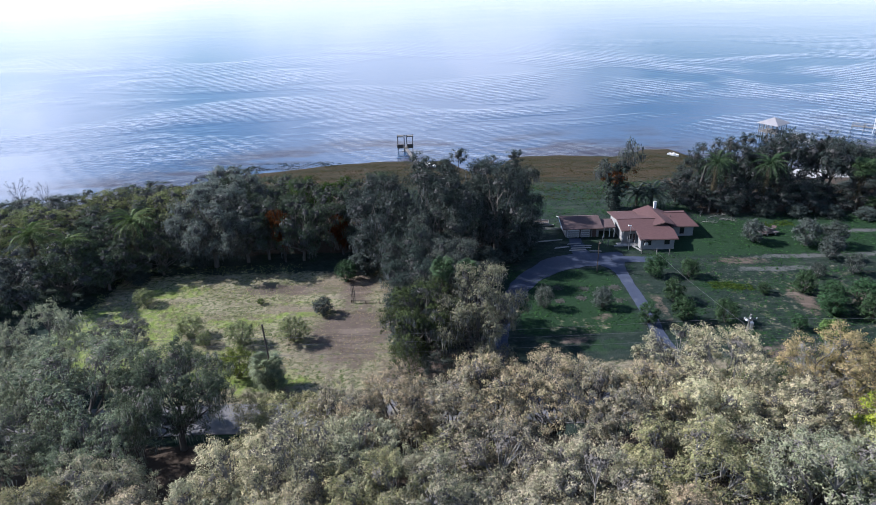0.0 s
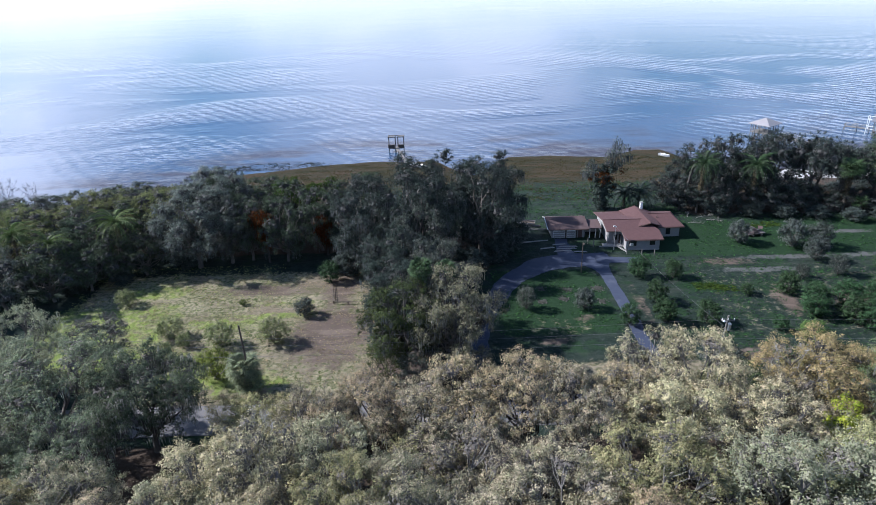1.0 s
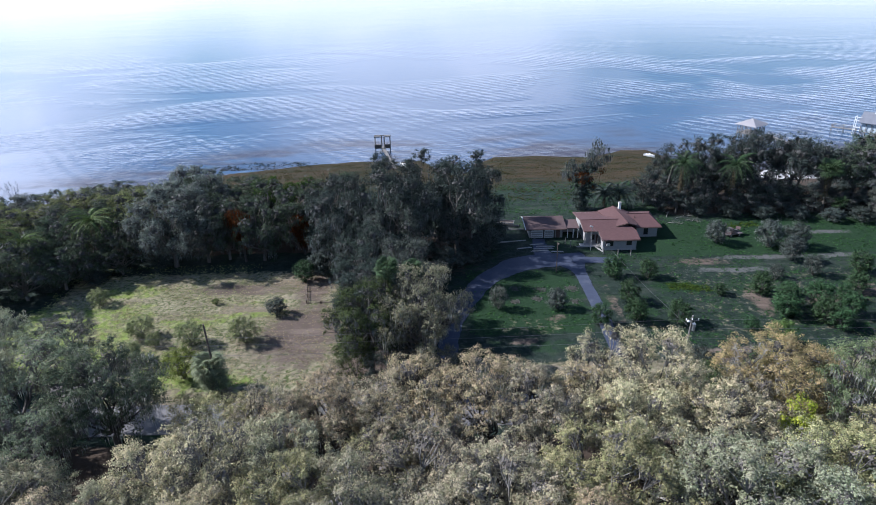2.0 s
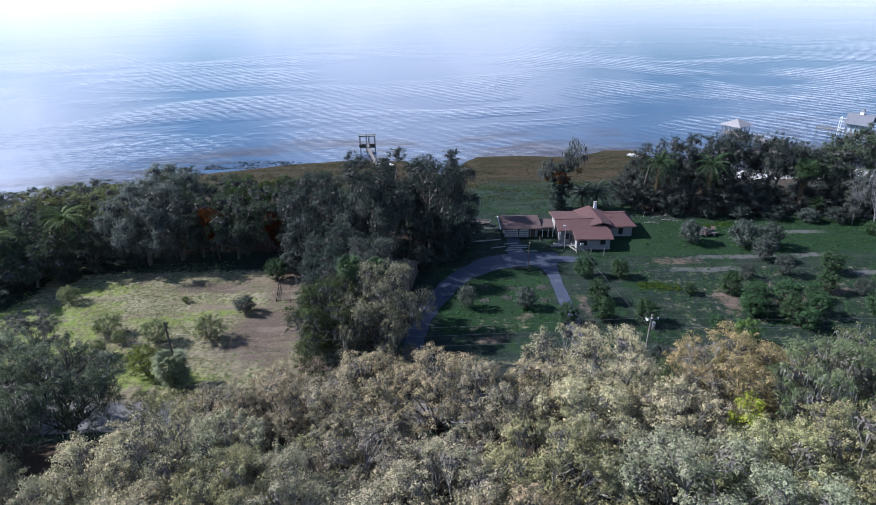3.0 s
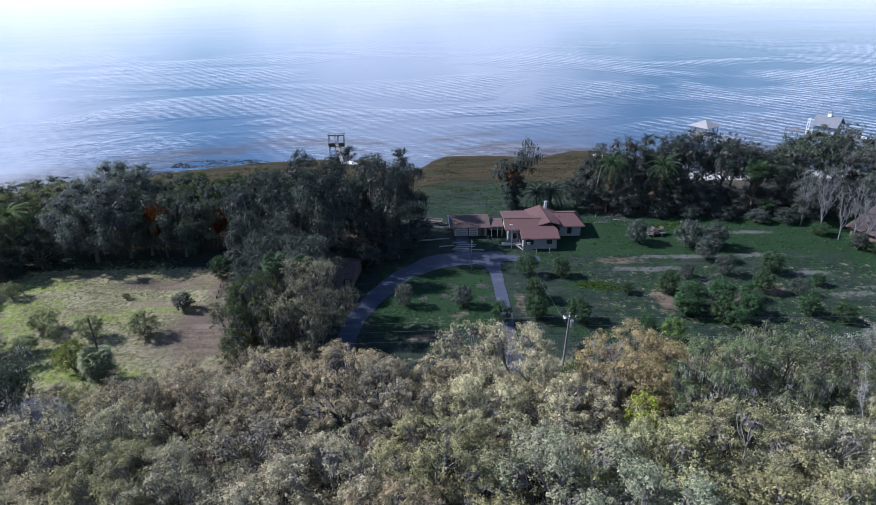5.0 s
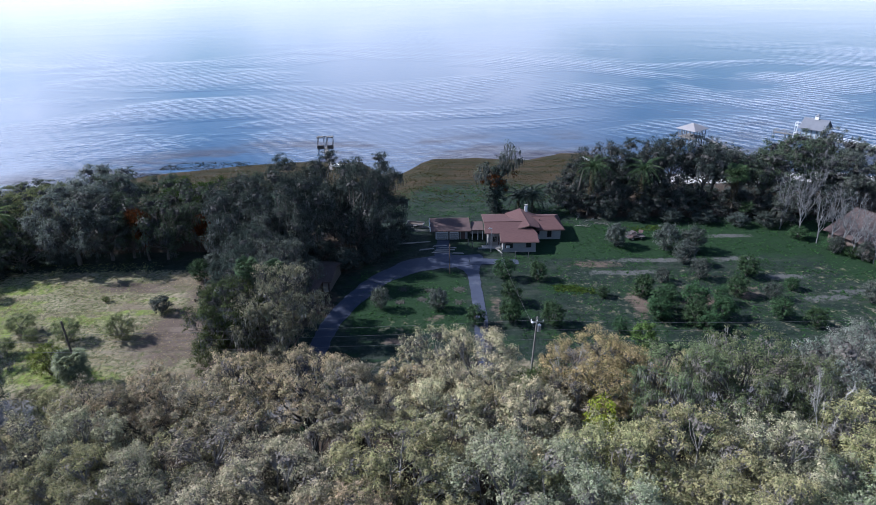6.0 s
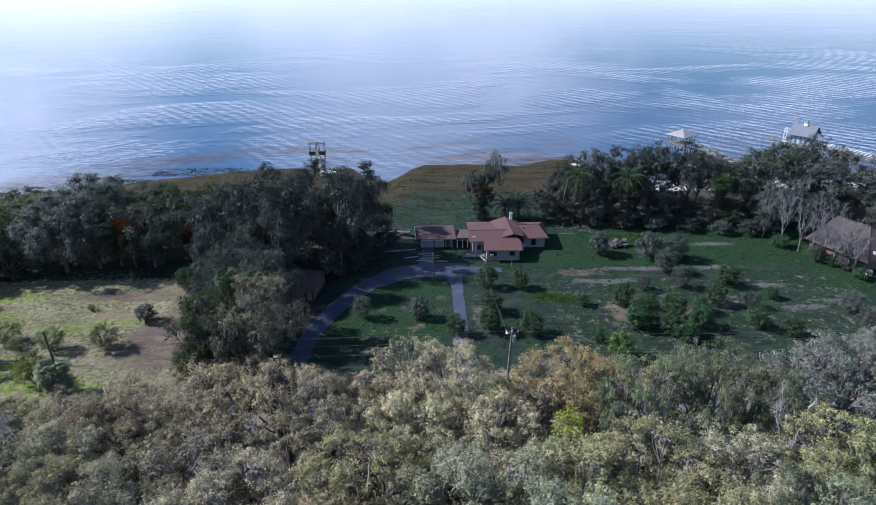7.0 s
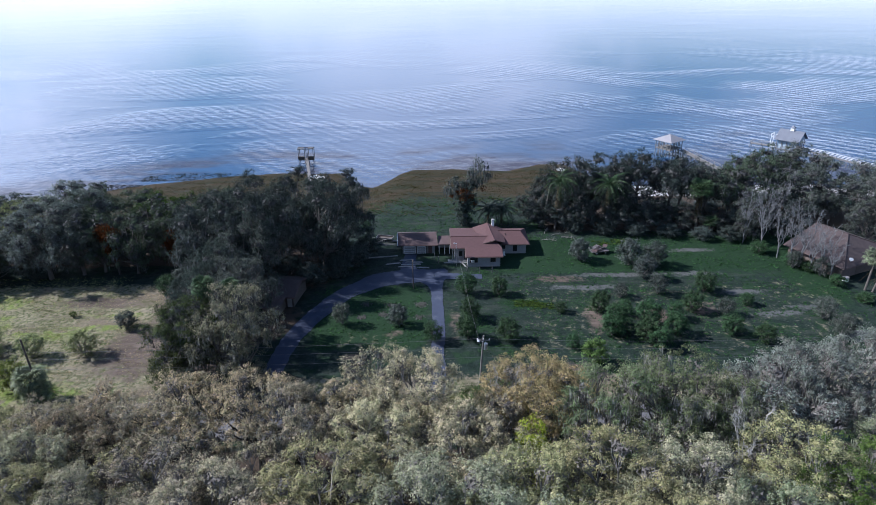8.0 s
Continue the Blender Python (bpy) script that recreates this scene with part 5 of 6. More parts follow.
window(house, 50.4, 125.9, 1.1, 2.0, 0.8)
window(house, 40.9, 122.9, 0.9, 2.1, 0.9)
door = part("door", box(41.65, 42.25, 122.82, 122.896, 0.02, 2.1, 0.01), FASCIA, house, "dark front door under the porch eave")
part("door_handle", bar((41.72, 122.8, 1.02), (41.72, 122.74, 1.02), 0.03), STEEL, door)
for px_, py_ in ((39.2, 122.3), (40.4, 122.3), (41.95, 122.3)):
    part("porch_post", box(px_ - 0.08, px_ + 0.08, py_ - 0.08, py_ + 0.08, 0, 3.05, 0.01), STUCCO, house, "pale porch post")
part("porch_slab", box(38.2, 42.2, 121.2, 122.9, -0.1, 0.14, 0.02), CONCRETE, house, "pale concrete porch slab")
unit_box = part("air_conditioner", box(43.0, 43.7, 119.2, 119.48, 1.0, 1.5, 0.03), WHITE, house, "white window air conditioner")
part("louvre", box(43.06, 43.64, 119.17, 119.198, 1.06, 1.44), STEEL, unit_box)
part("skirting", box(42.26, 49.14, 119.44, 119.49, -0.1, 0.3), CONCRETE, house)

condenser = base("condenser_unit", pose(50.2, 125.1, gz(50.2, 125.1)), "white outdoor cooling unit on a pad by the wall", "air conditioner")
part("case", box(-0.4, 0.4, -0.4, 0.4, 0.08, 0.85, 0.03), WHITE, condenser)
part("pad", box(-0.55, 0.55, -0.55, 0.55, -0.05, 0.08, 0.01), CONCRETE, condenser)
part("fan_grille", bar((0, 0, 0.85), (0, 0, 0.9), 0.33, sides=16), STEEL, condenser)

garage = base("garage", pose(0, 0, gz(32, 128)), "detached grey garage with brown shingle gable roof", "garage")
wall_box(garage, 28.4, 35.4, 126.6, 132.6, 2.3)
roof_plane(garage, [(27.5, 125.8, 2.32), (36.1, 125.8, 2.32), (35.7, 129.6, 3.75), (27.2, 129.6, 3.75)], ROOF_BROWN)
roof_plane(garage, [(27.2, 129.6, 3.75), (35.7, 129.6, 3.75), (36.1, 133.4, 2.32), (27.5, 133.4, 2.32)], ROOF_BROWN)
for x in (28.41, 35.24):
    bm = bmesh.new()
    for dx in (0.0, 0.15):
        bm.verts.new((x + dx, 126.6, 2.3)), bm.verts.new((x + dx, 132.6, 2.3)), bm.verts.new((x + dx, 129.6, 3.62))
    bmesh.ops.convex_hull(bm, input=bm.verts)
    part("gable", bm, STUCCO, garage)
for a, b in (((27.5, 125.78, 2.2), (36.1, 125.78, 2.2)), ((27.16, 129.6, 3.66), (27.46, 125.8, 2.24)), ((27.16, 129.6, 3.66), (27.46, 133.4, 2.24)), ((36.12, 125.8, 2.24), (35.74, 129.6, 3.66))):
    part("barge_board", bar(a, b, 0.1, sides=4), WHITE if b[0] < 28 else FASCIA, garage)
for x0, x1 in ((28.7, 31.2), (31.6, 33.4)):
    dr = part("garage_door", box(x0, x1, 126.52, 126.596, 0.05, 2.1, 0.01), WHITE, garage, "pale garage door")
    for k in range(1, 4):
        part("door_panel", box(x0 + 0.06, x1 - 0.06, 126.498, 126.518, 0.05 + 0.5 * k - 0.42, 0.05 + 0.5 * k), STUCCO, dr)
part("door", box(34.0, 34.85, 126.52, 126.596, 0.05, 2.05, 0.01), FASCIA, garage, "dark side door")
for x in (31.4, 33.7):
    part("jamb", box(x - 0.12, x + 0.12, 126.5, 126.598, 0.0, 2.2), DARK_WOOD, garage)

link = base("breezeway", pose(0, 0, gz(37.5, 128)), "roofed passage between garage and house", "passage")
roof_plane(link, [(36.2, 126.0, 2.32), (38.8, 126.0, 2.32), (38.8, 129.8, 2.8), (36.2, 129.8, 2.8)], ROOF_BROWN)
for x in (36.4, 37.6, 38.6):
    part("post", box(x - 0.07, x + 0.07, 126.15, 126.29, 0, 2.2), WHITE, link)
part("back_wall", box(36.2, 38.8, 129.6, 129.75, -0.1, 2.6), STUCCO, link)

# garden walls, rails and paths round the house
for nm, a, b, h, w, mat, lab in (("garden_wall", (20.0, 124.4), (27.4, 125.3), 0.22, 0.18, CONCRETE, "low pale garden wall beside the garage"),
                                 ("garden_wall", (21.6, 133.2), (27.0, 133.5), 0.25, 0.2, CONCRETE, "low pale garden wall behind the garage"),
                                 ("garden_edging", (42.2, 118.6), (40.9, 121.6), 0.25, 0.12, CONCRETE, "pale edging beside the porch bed"),
                                 ("garden_edging", (37.4, 121.4), (39.4, 121.3), 0.2, 0.2, CONCRETE, "pale step edging at the porch")):
    a, b = Vector((*a, 0)), Vector((*b, 0))
    d = (b - a).normalized()
    s = Vector((-d.y, d.x, 0)) * w / 2
    mid_z = gz((a.x + b.x) / 2, (a.y + b.y) / 2)
    bm = slab([(a + s).to_tuple()[:2] + (mid_z + h,), (a - s).to_tuple()[:2] + (mid_z + h,), (b - s).to_tuple()[:2] + (mid_z + h,), (b + s).to_tuple()[:2] + (mid_z + h,)], h + 0.2)
    bmesh.ops.recalc_face_normals(bm, faces=bm.faces)
    me = bpy.data.meshes.new(nm)
    bm.to_mesh(me)
    bm.free()
    me.materials.append(mat)
    tagged(new(nm, me), lab, "wall")

for x, y in ((35.4, 123.2), (36.2, 121.6), (42.0, 117.6), (44.6, 116.4), (47.2, 116.5)):
    p = base("wooden_post", pose(x, y, gz(x, y) - 0.05), "weathered upright wooden garden post", "post", "garden posts")
    part("shaft", box(-0.07, 0.07, -0.07, 0.07, 0, 1.5, 0.01), WOOD, p)
    part("cap", box(-0.1, 0.1, -0.1, 0.1, 1.5, 1.56, 0.01), WOOD, p)

# old outbuilding hidden under the oaks, with a lower lean-to before it
shed = base("outbuilding", pose(6.2, 106.0, gz(6.2, 106.0), 0, 0, -8), "dark brown-roofed outbuilding with a lean-to under moss-hung oaks", "outbuilding")
part("wall", box(-3.4, 3.3, -2.4, 4.9, -0.15, 2.35), DARK_WOOD, shed)
roof_plane(shed, [(-3.9, -3.1, 2.42), (3.8, -3.1, 2.42), (3.8, 1.3, 3.8), (-3.9, 1.3, 3.8)], ROOF_DARK)
roof_plane(shed, [(-3.9, 1.3, 3.8), (3.8, 1.3, 3.8), (3.8, 5.6, 2.42), (-3.9, 5.6, 2.42)], ROOF_DARK)
part("lean_to_wall", box(-5.4, 1.7, -6.0, -2.4, -0.15, 1.95), DARK_WOOD, shed)
roof_plane(shed, [(-5.9, -6.7, 2.0), (2.2, -6.7, 2.0), (2.2, -2.75, 2.62), (-5.9, -2.75, 2.62)], ROOF_DARK, 0.14)
part("pale_door", box(2.1, 3.0, -2.47, -2.404, 0.05, 2.0, 0.01), STUCCO, shed, "pale grey boarded door")
part("pale_panel", box(0.6, 1.5, -6.07, -6.004, 0.3, 1.7, 0.01), STUCCO, shed, "pale grey boarded panel")
part("window", box(-2.6, -1.4, -6.06, -6.004, 0.8, 1.6, 0.01), GLASS, shed)
for a, b in (((-3.9, -3.14, 2.28), (3.8, -3.14, 2.28)), ((3.84, -3.1, 2.3), (3.84, 1.3, 3.68)), ((3.84, 1.3, 3.68), (3.84, 5.6, 2.3)), ((-5.9, -6.74, 1.88), (2.2, -6.74, 1.88))):
    part("fascia", bar(a, b, 0.08, sides=4), FASCIA, shed)

# neighbouring house
nb = base("neighbour_house", pose(115.1, 110.0, gz(118, 118), 0, 0, 24), "neighbouring house with broad brown hipped shingle roof", "house")
part("wall", box(0.8, 17.2, 0.8, 13.0, -0.15, 2.6), surface("tan_wall", (0.085, 0.066, 0.056), (0.125, 0.098, 0.084), 1.0, 0.9, 0.3), nb)
roof_plane(nb, [(0, 0, 2.55), (18, 0, 2.55), (9, 6.5, 5.9)], ROOF_DARK)
roof_plane(nb, [(0, 13.8, 2.55), (0, 0, 2.55), (9, 6.5, 5.9), (9, 13.8, 5.9)], ROOF_DARK)
roof_plane(nb, [(18, 0, 2.55), (18, 13.8, 2.55), (9, 13.8, 5.9), (9, 6.5, 5.9)], ROOF_DARK)
bm = bmesh.new()
for y in (12.82, 12.96):
    for x, z in ((1.2, 2.5), (16.8, 2.5), (9.0, 5.5)):
        bm.verts.new((x, y, z))
bmesh.ops.convex_hull(bm, input=bm.verts)
part("gable_wall", bm, ROOF_DARK, nb)
part("fascia", bar((-0.02, -0.02, 2.42), (18, -0.02, 2.42), 0.09, sides=4), FASCIA, nb)
part("fascia", bar((-0.04, 0, 2.42), (-0.04, 13.8, 2.42), 0.09, sides=4), FASCIA, nb)
part("ridge_cap", bar((9, 6.5, 5.94), (9, 13.8, 5.94), 0.1, sides=5), ROOF_DARK, nb)
part("hip_cap", bar((0.1, 0.07, 2.6), (9, 6.5, 5.94), 0.1, sides=5), ROOF_DARK, nb)
part("hip_cap", bar((17.9, 0.07, 2.6), (9, 6.5, 5.94), 0.1, sides=5), ROOF_DARK, nb)
dish = part("satellite_dish", bar((3.0, 1.0, 3.55), (2.96, 0.92, 3.7), 0.32, 0.4, 12), WHITE, nb, "white satellite dish on the roof")
part("dish_arm", bar((3.0, 1.0, 3.0), (3.0, 1.0, 3.57), 0.03), STEEL, dish)
part("garage_door", box(5.0, 10.6, 0.72, 0.796, 0.05, 2.2, 0.01), DARK_WOOD, nb, "dark garage door")
crate = base("white_box", pose(116.0, 110.2, gz(116, 110.2)), "small white cabinet standing by the house wall", "cabinet")
part("case", box(-0.5, 0.5, -0.35, 0.35, 0, 0.9, 0.03), WHITE, crate)
part("lid", box(-0.54, 0.54, -0.39, 0.39, 0.9, 0.98, 0.02), METAL_ROOF, crate)

# ---- at the lake ----
dock = base("boat_dock", pose(0, 0, 0), "grey wooden boat dock with a roofed boat-lift frame", "dock")
part("deck", slab([(-3.6, 189.5, -4.25), (-2.7, 189.6, -4.25), (-8.6, 217.2, -4.25), (-9.7, 217.0, -4.25)], 0.15), WOOD, dock)
part("platform", slab([(-12.0, 216.6, -4.2), (-6.7, 216.9, -4.2), (-6.7, 219.6, -4.2), (-12.0, 219.4, -4.2)], 0.15), WOOD, dock)
for i in range(6):
    y = 192 + i * 4.8
    for dx in (-0.45, 0.5):
        x = -3.3 - (y - 190) * 0.212 + dx
        part("pile", bar((x, y, min(gz(x, y), WATER_Z) - 0.6), (x, y, -3.8), 0.11), WOOD, dock)
for x in (-11.9, -9.7, -8.8, -6.8):
    for y in (217.0, 219.3):
        part("post", bar((x, y, -7.0), (x, y, -0.4), 0.10), WOOD, dock)
for a, b in (((-12.2, 217.0, -0.4), (-6.5, 217.0, -0.4)), ((-12.2, 219.3, -0.4), (-6.5, 219.3, -0.4)), ((-11.9, 216.8, -0.3), (-11.9, 219.6, -0.3)), ((-6.8, 216.8, -0.3), (-6.8, 219.6, -0.3))):
    part("beam", bar(a, b, 0.12, sides=4), DARK_WOOD, dock)
for x0, x1 in ((-12.1, -9.9), (-8.6, -6.6)):
    part("lift_cradle", box(x0, x1, 216.6, 217.4, -4.1, -3.0, 0.05), DARK_WOOD, dock, "dark boat-lift cradle")
    part("roof_panel", box(x0, x1, 216.8, 218.0, -0.2, -0.1, 0.01), WOOD, dock)


def hull(name, m, length, width, label):
    """A small white boat: hull with pointed bow, thwarts and rim."""
    ob = base(name, m, label, "boat")
    bm = bmesh.new()
    rows = []
    for i in range(9):
        u = i / 8
        w = width / 2 * (1 - max(0, (u - 0.45) / 0.55) ** 2.2) + 0.02
        rows.append([bm.verts.new((length * (u - 0.5), s * w * k, z)) for s, k, z in ((-1, 1, 0.62 + 0.2 * u * u), (-1, 0.7, 0.12), (1, 0.7, 0.12), (1, 1, 0.62 + 0.2 * u * u))])
    for a, b in zip(rows, rows[1:]):
        for k in range(3):
            bm.faces.new((a[k], a[k + 1], b[k + 1], b[k]))
    bm.faces.new(rows[0])
    bmesh.ops.recalc_face_normals(bm, faces=bm.faces)
    bmesh.ops.solidify(bm, geom=bm.faces[:], thickness=0.05)
    part("hull", bm, WHITE, ob)
    for u in (-0.25, 0.12):
        part("thwart", box(length * u - 0.14, length * u + 0.14, -width * 0.42, width * 0.42, 0.42, 0.47), WOOD, ob)
    part("console", box(-0.3, 0.3, -0.3, 0.3, 0.4, 1.0, 0.04), WHITE, ob)
    return ob


hull("white_boat", pose(-1.2, 195.0, gz(-1.2, 195.0), 0, 0, -40), 6.0, 2.4, "small white boat drawn up beside the dock")
hull("white_boat", pose(76.8, 199.5, gz(76.8, 199.5), 0, 0, -50), 3.8, 1.4, "small white boat lying on the marsh")


def boathouse(name, x, y, turn, w, d, floor, eave, peak, roof_mat, label, gable=False):
    """A boathouse on piles: deck, posts, rails and a hipped or gabled roof."""
    ob = base(name, pose(x, y, 0, 0, 0, turn), label, "boathouse")
    part("deck", box(-w / 2, w / 2, -d / 2, d / 2, floor - 0.2, floor, 0.02), WOOD, ob)
    nx, ny = 5, 5
    for i in range(nx):
        for j in range(ny):
            if i in (0, nx - 1) or j in (0, ny - 1):
                px_, py_ = -w / 2 + 0.15 + (w - 0.3) * i / (nx - 1), -d / 2 + 0.15 + (d - 0.3) * j / (ny - 1)
                part("pile", bar((px_, py_, WATER_Z - 1.6), (px_, py_, eave), 0.11, sides=6), WOOD, ob)
    for z in (floor + 0.55, floor + 1.0):
        for a, b in (((-w / 2, -d / 2), (w / 2, -d / 2)), ((w / 2, -d / 2), (w / 2, d / 2)), ((w / 2, d / 2), (-w / 2, d / 2)), ((-w / 2, d / 2), (-w / 2, -d / 2))):
            part("rail", bar((*a, z), (*b, z), 0.05, sides=4), WOOD, ob)
    o = 0.7
    X, Y = w / 2 + o, d / 2 + o
    if gable:
        roof_plane(ob, [(-X, -Y, eave), (X, -Y, eave), (X, 0, peak), (-X, 0, peak)], roof_mat)
        roof_plane(ob, [(-X, 0, peak), (X, 0, peak), (X, Y, eave), (-X, Y, eave)], roof_mat)
        for s in (-1, 1):
            bm = bmesh.new()
            for dx in (0.0, 0.12):
                for yy, zz in ((-d / 2, eave), (d / 2, eave), (0, peak - 0.3)):
                    bm.verts.new((s * (w / 2 - 0.2) + dx, yy, zz))
            bmesh.ops.convex_hull(bm, input=bm.verts)
            part("gable", bm, PALE_BLUE, ob)
        part("wall", box(-w / 2 + 0.4, w / 2 - 0.4, -d / 2 + 0.4, d / 2 - 0.4, floor, eave), PALE_BLUE, ob, "pale blue boarded walls")
        for y in (-d / 2 + 0.4, -d / 2 + 2.6):
            part("balcony_post", box(-X - 1.5, -X - 1.36, y - 0.07, y + 0.07, WATER_Z - 1.0, eave + 1.5), WHITE, ob)
        for z in (floor + 0.2, floor + 1.1, eave + 0.3, eave + 1.4):
            part("balcony_rail", box(-X - 1.5, -X - 1.38, -d / 2 + 0.3, -d / 2 + 2.7, z, z + 0.12), WHITE, ob)
            part("balcony_rail", box(-X - 1.4, -X + 0.6, -d / 2 + 0.33, -d / 2 + 0.45, z, z + 0.12), WHITE, ob)
        cup = part("cupola", box(-0.6, 0.6, -0.6, 0.6, peak - 0.3, peak + 0.9, 0.02), WHITE, ob, "white roof cupola")
        bm = bmesh.new()
        for px_, py_, pz_ in ((-0.8, -0.8, 0.9), (0.8, -0.8, 0.9), (0.8, 0.8, 0.9), (-0.8, 0.8, 0.9), (0, 0, 1.7)):
            bm.verts.new((px_, py_, peak + pz_))
        bmesh.ops.convex_hull(bm, input=bm.verts)
        part("cupola_roof", bm, BLUE_ROOF, cup)
    else:
        for c in ([(-X, -Y), (X, -Y)], [(X, -Y), (X, Y)], [(X, Y), (-X, Y)], [(-X, Y), (-X, -Y)]):
            roof_plane(ob, [(*c[0], eave), (*c[1], eave), (0, 0, peak)], roof_mat, 0.12)
        part("ceiling_beam", box(-w / 2, w / 2, -0.1, 0.1, eave - 0.25, eave), WOOD, ob)
    return ob


boathouse("boathouse", 118.3, 221.0, 35, 6.8, 6.4, -2.9, 0.0, 1.9, METAL_ROOF, "wooden boathouse on piles with pale hipped roof")
boathouse("boathouse", 161.2, 221.0, -48, 7.0, 6.8, -3.8, -0.5, 2.6, BLUE_ROOF, "white boathouse with grey-blue gabled roof and cupola", gable=True)


def pier(name, a, b, width, z, label):
    """A plank walkway on piles with hand rails, from a to b."""
    ob = base(name, pose(0, 0, 0), label, "pier", "lake piers")
    a, b = Vector(a), Vector(b)
    d = (b - a).normalized()
    s = Vector((-d.y, d.x)) * width / 2
    n = max(2, int((b - a).length / 2.6))
    part("deck", slab([(*(a + s), z), (*(a - s), z), (*(b - s), z), (*(b + s), z)][::-1], 0.14), WOOD, ob)
    for side in (s, -s):
        for k in range(n + 1):
            p = a + (b - a) * (k / n) + side
            part("pile", bar((p.x, p.y, min(gz(p.x, p.y), WATER_Z) - 0.7), (p.x, p.y, z + 1.05), 0.09, sides=5), WOOD, ob)
        part("rail", bar((*(a + side), z + 1.05), (*(b + side), z + 1.05), 0.06, sides=4), WHITE if name == "white_pier" else WOOD, ob)
        part("rail", bar((*(a + side), z + 0.6), (*(b + side), z + 0.6), 0.05, sides=4), WHITE if name == "white_pier" else WOOD, ob)


pier("wooden_pier", (128.6, 182), (122.6, 219.5), 2.2, -3.4, "grey plank walkway on piles to the boathouse")
pier("white_pier", (186, 172), (165.0, 217), 1.6, -3.6, "white-railed plank walkway on piles to the boathouse")
pier("wooden_pier", (151.5, 229.5), (157.2, 224.3), 1.8, -3.9, "short plank landing beside the boathouse")

# ---- poles and wires ----
def utility_pole(x, y, h, label, fittings=True, lean=0.0):
    ob = base("utility_pole", pose(x, y, gz(x, y) - 0.1, 0, lean, 0), label, "utility pole", "street poles")
    part("shaft", bar((0, 0, 0), (0, 0, h), 0.17, 0.12, 9), WOOD if fittings else DARK_WOOD, ob)
    if fittings:
        part("crossarm", box(-0.9, 0.9, -0.2, -0.08, h - 0.75, h - 0.6, 0.01), WOOD, ob)
        for x0 in (-0.8, 0.0, 0.8):
            part("insulator", bar((x0, -0.14, h - 0.6), (x0, -0.14, h - 0.35), 0.07, 0.05, 8), WHITE, ob)
        can = part("transformer", bar((0.38, 0, h - 2.2), (0.38, 0, h - 1.25), 0.27, sides=12), STEEL, ob, "grey transformer can")
        part("bushing", bar((0.38, 0, h - 1.25), (0.38, 0, h - 1.0), 0.06), WHITE, can)
        arm = part("lamp_arm", bar((0, -0.1, h - 0.9), (-0.7, -0.5, h - 0.5), 0.035), STEEL, ob)
        part("lamp_head", bar((-0.7, -0.5, h - 0.62), (-0.7, -0.5, h - 0.42), 0.2, 0.1, 10), WHITE, arm)
    return ob


utility_pole(41.6, 73.3, 11.6, "weathered street pole with transformer and lamp", lean=3.0)
utility_pole(-23.0, 76.0, 10.5, "dark slim street pole without fittings", fittings=False, lean=-2.0)
utility_pole(108, 74, 11.0, "weathered street pole with transformer", lean=0)
utility_pole(-90, 74.5, 11.0, "weathered street pole with transformer", lean=0)
lp = base("light_pole", pose(31.2, 109.9, gz(31.2, 109.9) - 0.1), "dark yard light pole beside the drive", "light pole")
part("shaft", bar((0, 0, 0), (0, 0, 6.4), 0.11, 0.08, 8), DARK_WOOD, lp)
part("lamp_arm", bar((0, 0, 6.2), (0.1, -0.5, 6.35), 0.03), DARK_WOOD, lp)
part("lamp_head", bar((0.1, -0.5, 6.2), (0.1, -0.5, 6.4), 0.2, 0.1, 10), DARK_WOOD, lp)
yp = base("light_pole", pose(39.9, 119.6, gz(39.9, 119.6) - 0.1), "slim pale yard lamp at the front of the house", "light pole")
part("shaft", bar((0, 0, 0), (0, 0, 5.4), 0.06, 0.045, 8), STEEL, yp)
part("lamp_head", bar((-0.5, -0.05, 5.45), (0.15, 0, 5.35), 0.14, 0.1, 8), WHITE, yp)


def wire(a, b, sag, label, r=0.014):
    cu = bpy.data.curves.new("overhead_wire", "CURVE")
    cu.dimensions, cu.bevel_depth, cu.bevel_resolution = "3D", r, 1
    sp = cu.splines.new("POLY")
    sp.points.add(16)
    for i in range(17):
        t = i / 16
        p = Vector(a).lerp(Vector(b), t)
        sp.points[i].co = (p.x, p.y, p.z - sag * 4 * t * (1 - t), 1)
    cu.materials.append(CABLE)
    tagged(new("overhead_wire", cu), label, "wire", "street wires")


for za, zb, dy in ((11.1, 10.9, -0.8), (9.6, 9.9, 0.0), (8.0, 8.2, 0.0)):
    wire((42.0, 73.3 + dy * 0.2, za), (-90, 74.4 + dy * 0.2, zb), 1.4, "thin overhead wire between street poles")
    wire((42.0, 73.3 + dy * 0.2, za), (108, 74.0 + dy * 0.2, zb), 1.0, "thin overhead wire between street poles")
wire((41.8, 73.3, 9.9), (39.9, 119.6, 5.2), 0.8, "thin service wire from street pole to yard lamp")

# ---- loose things in the grounds ----
yard_fence = base("rail_fence", pose(0, 0, 0), "low weathered post-and-rail fence round a bare pen", "fence")
CORNERS = [(-15.6, 107.0), (-14.5, 100.0), (-9.5, 99.7)]
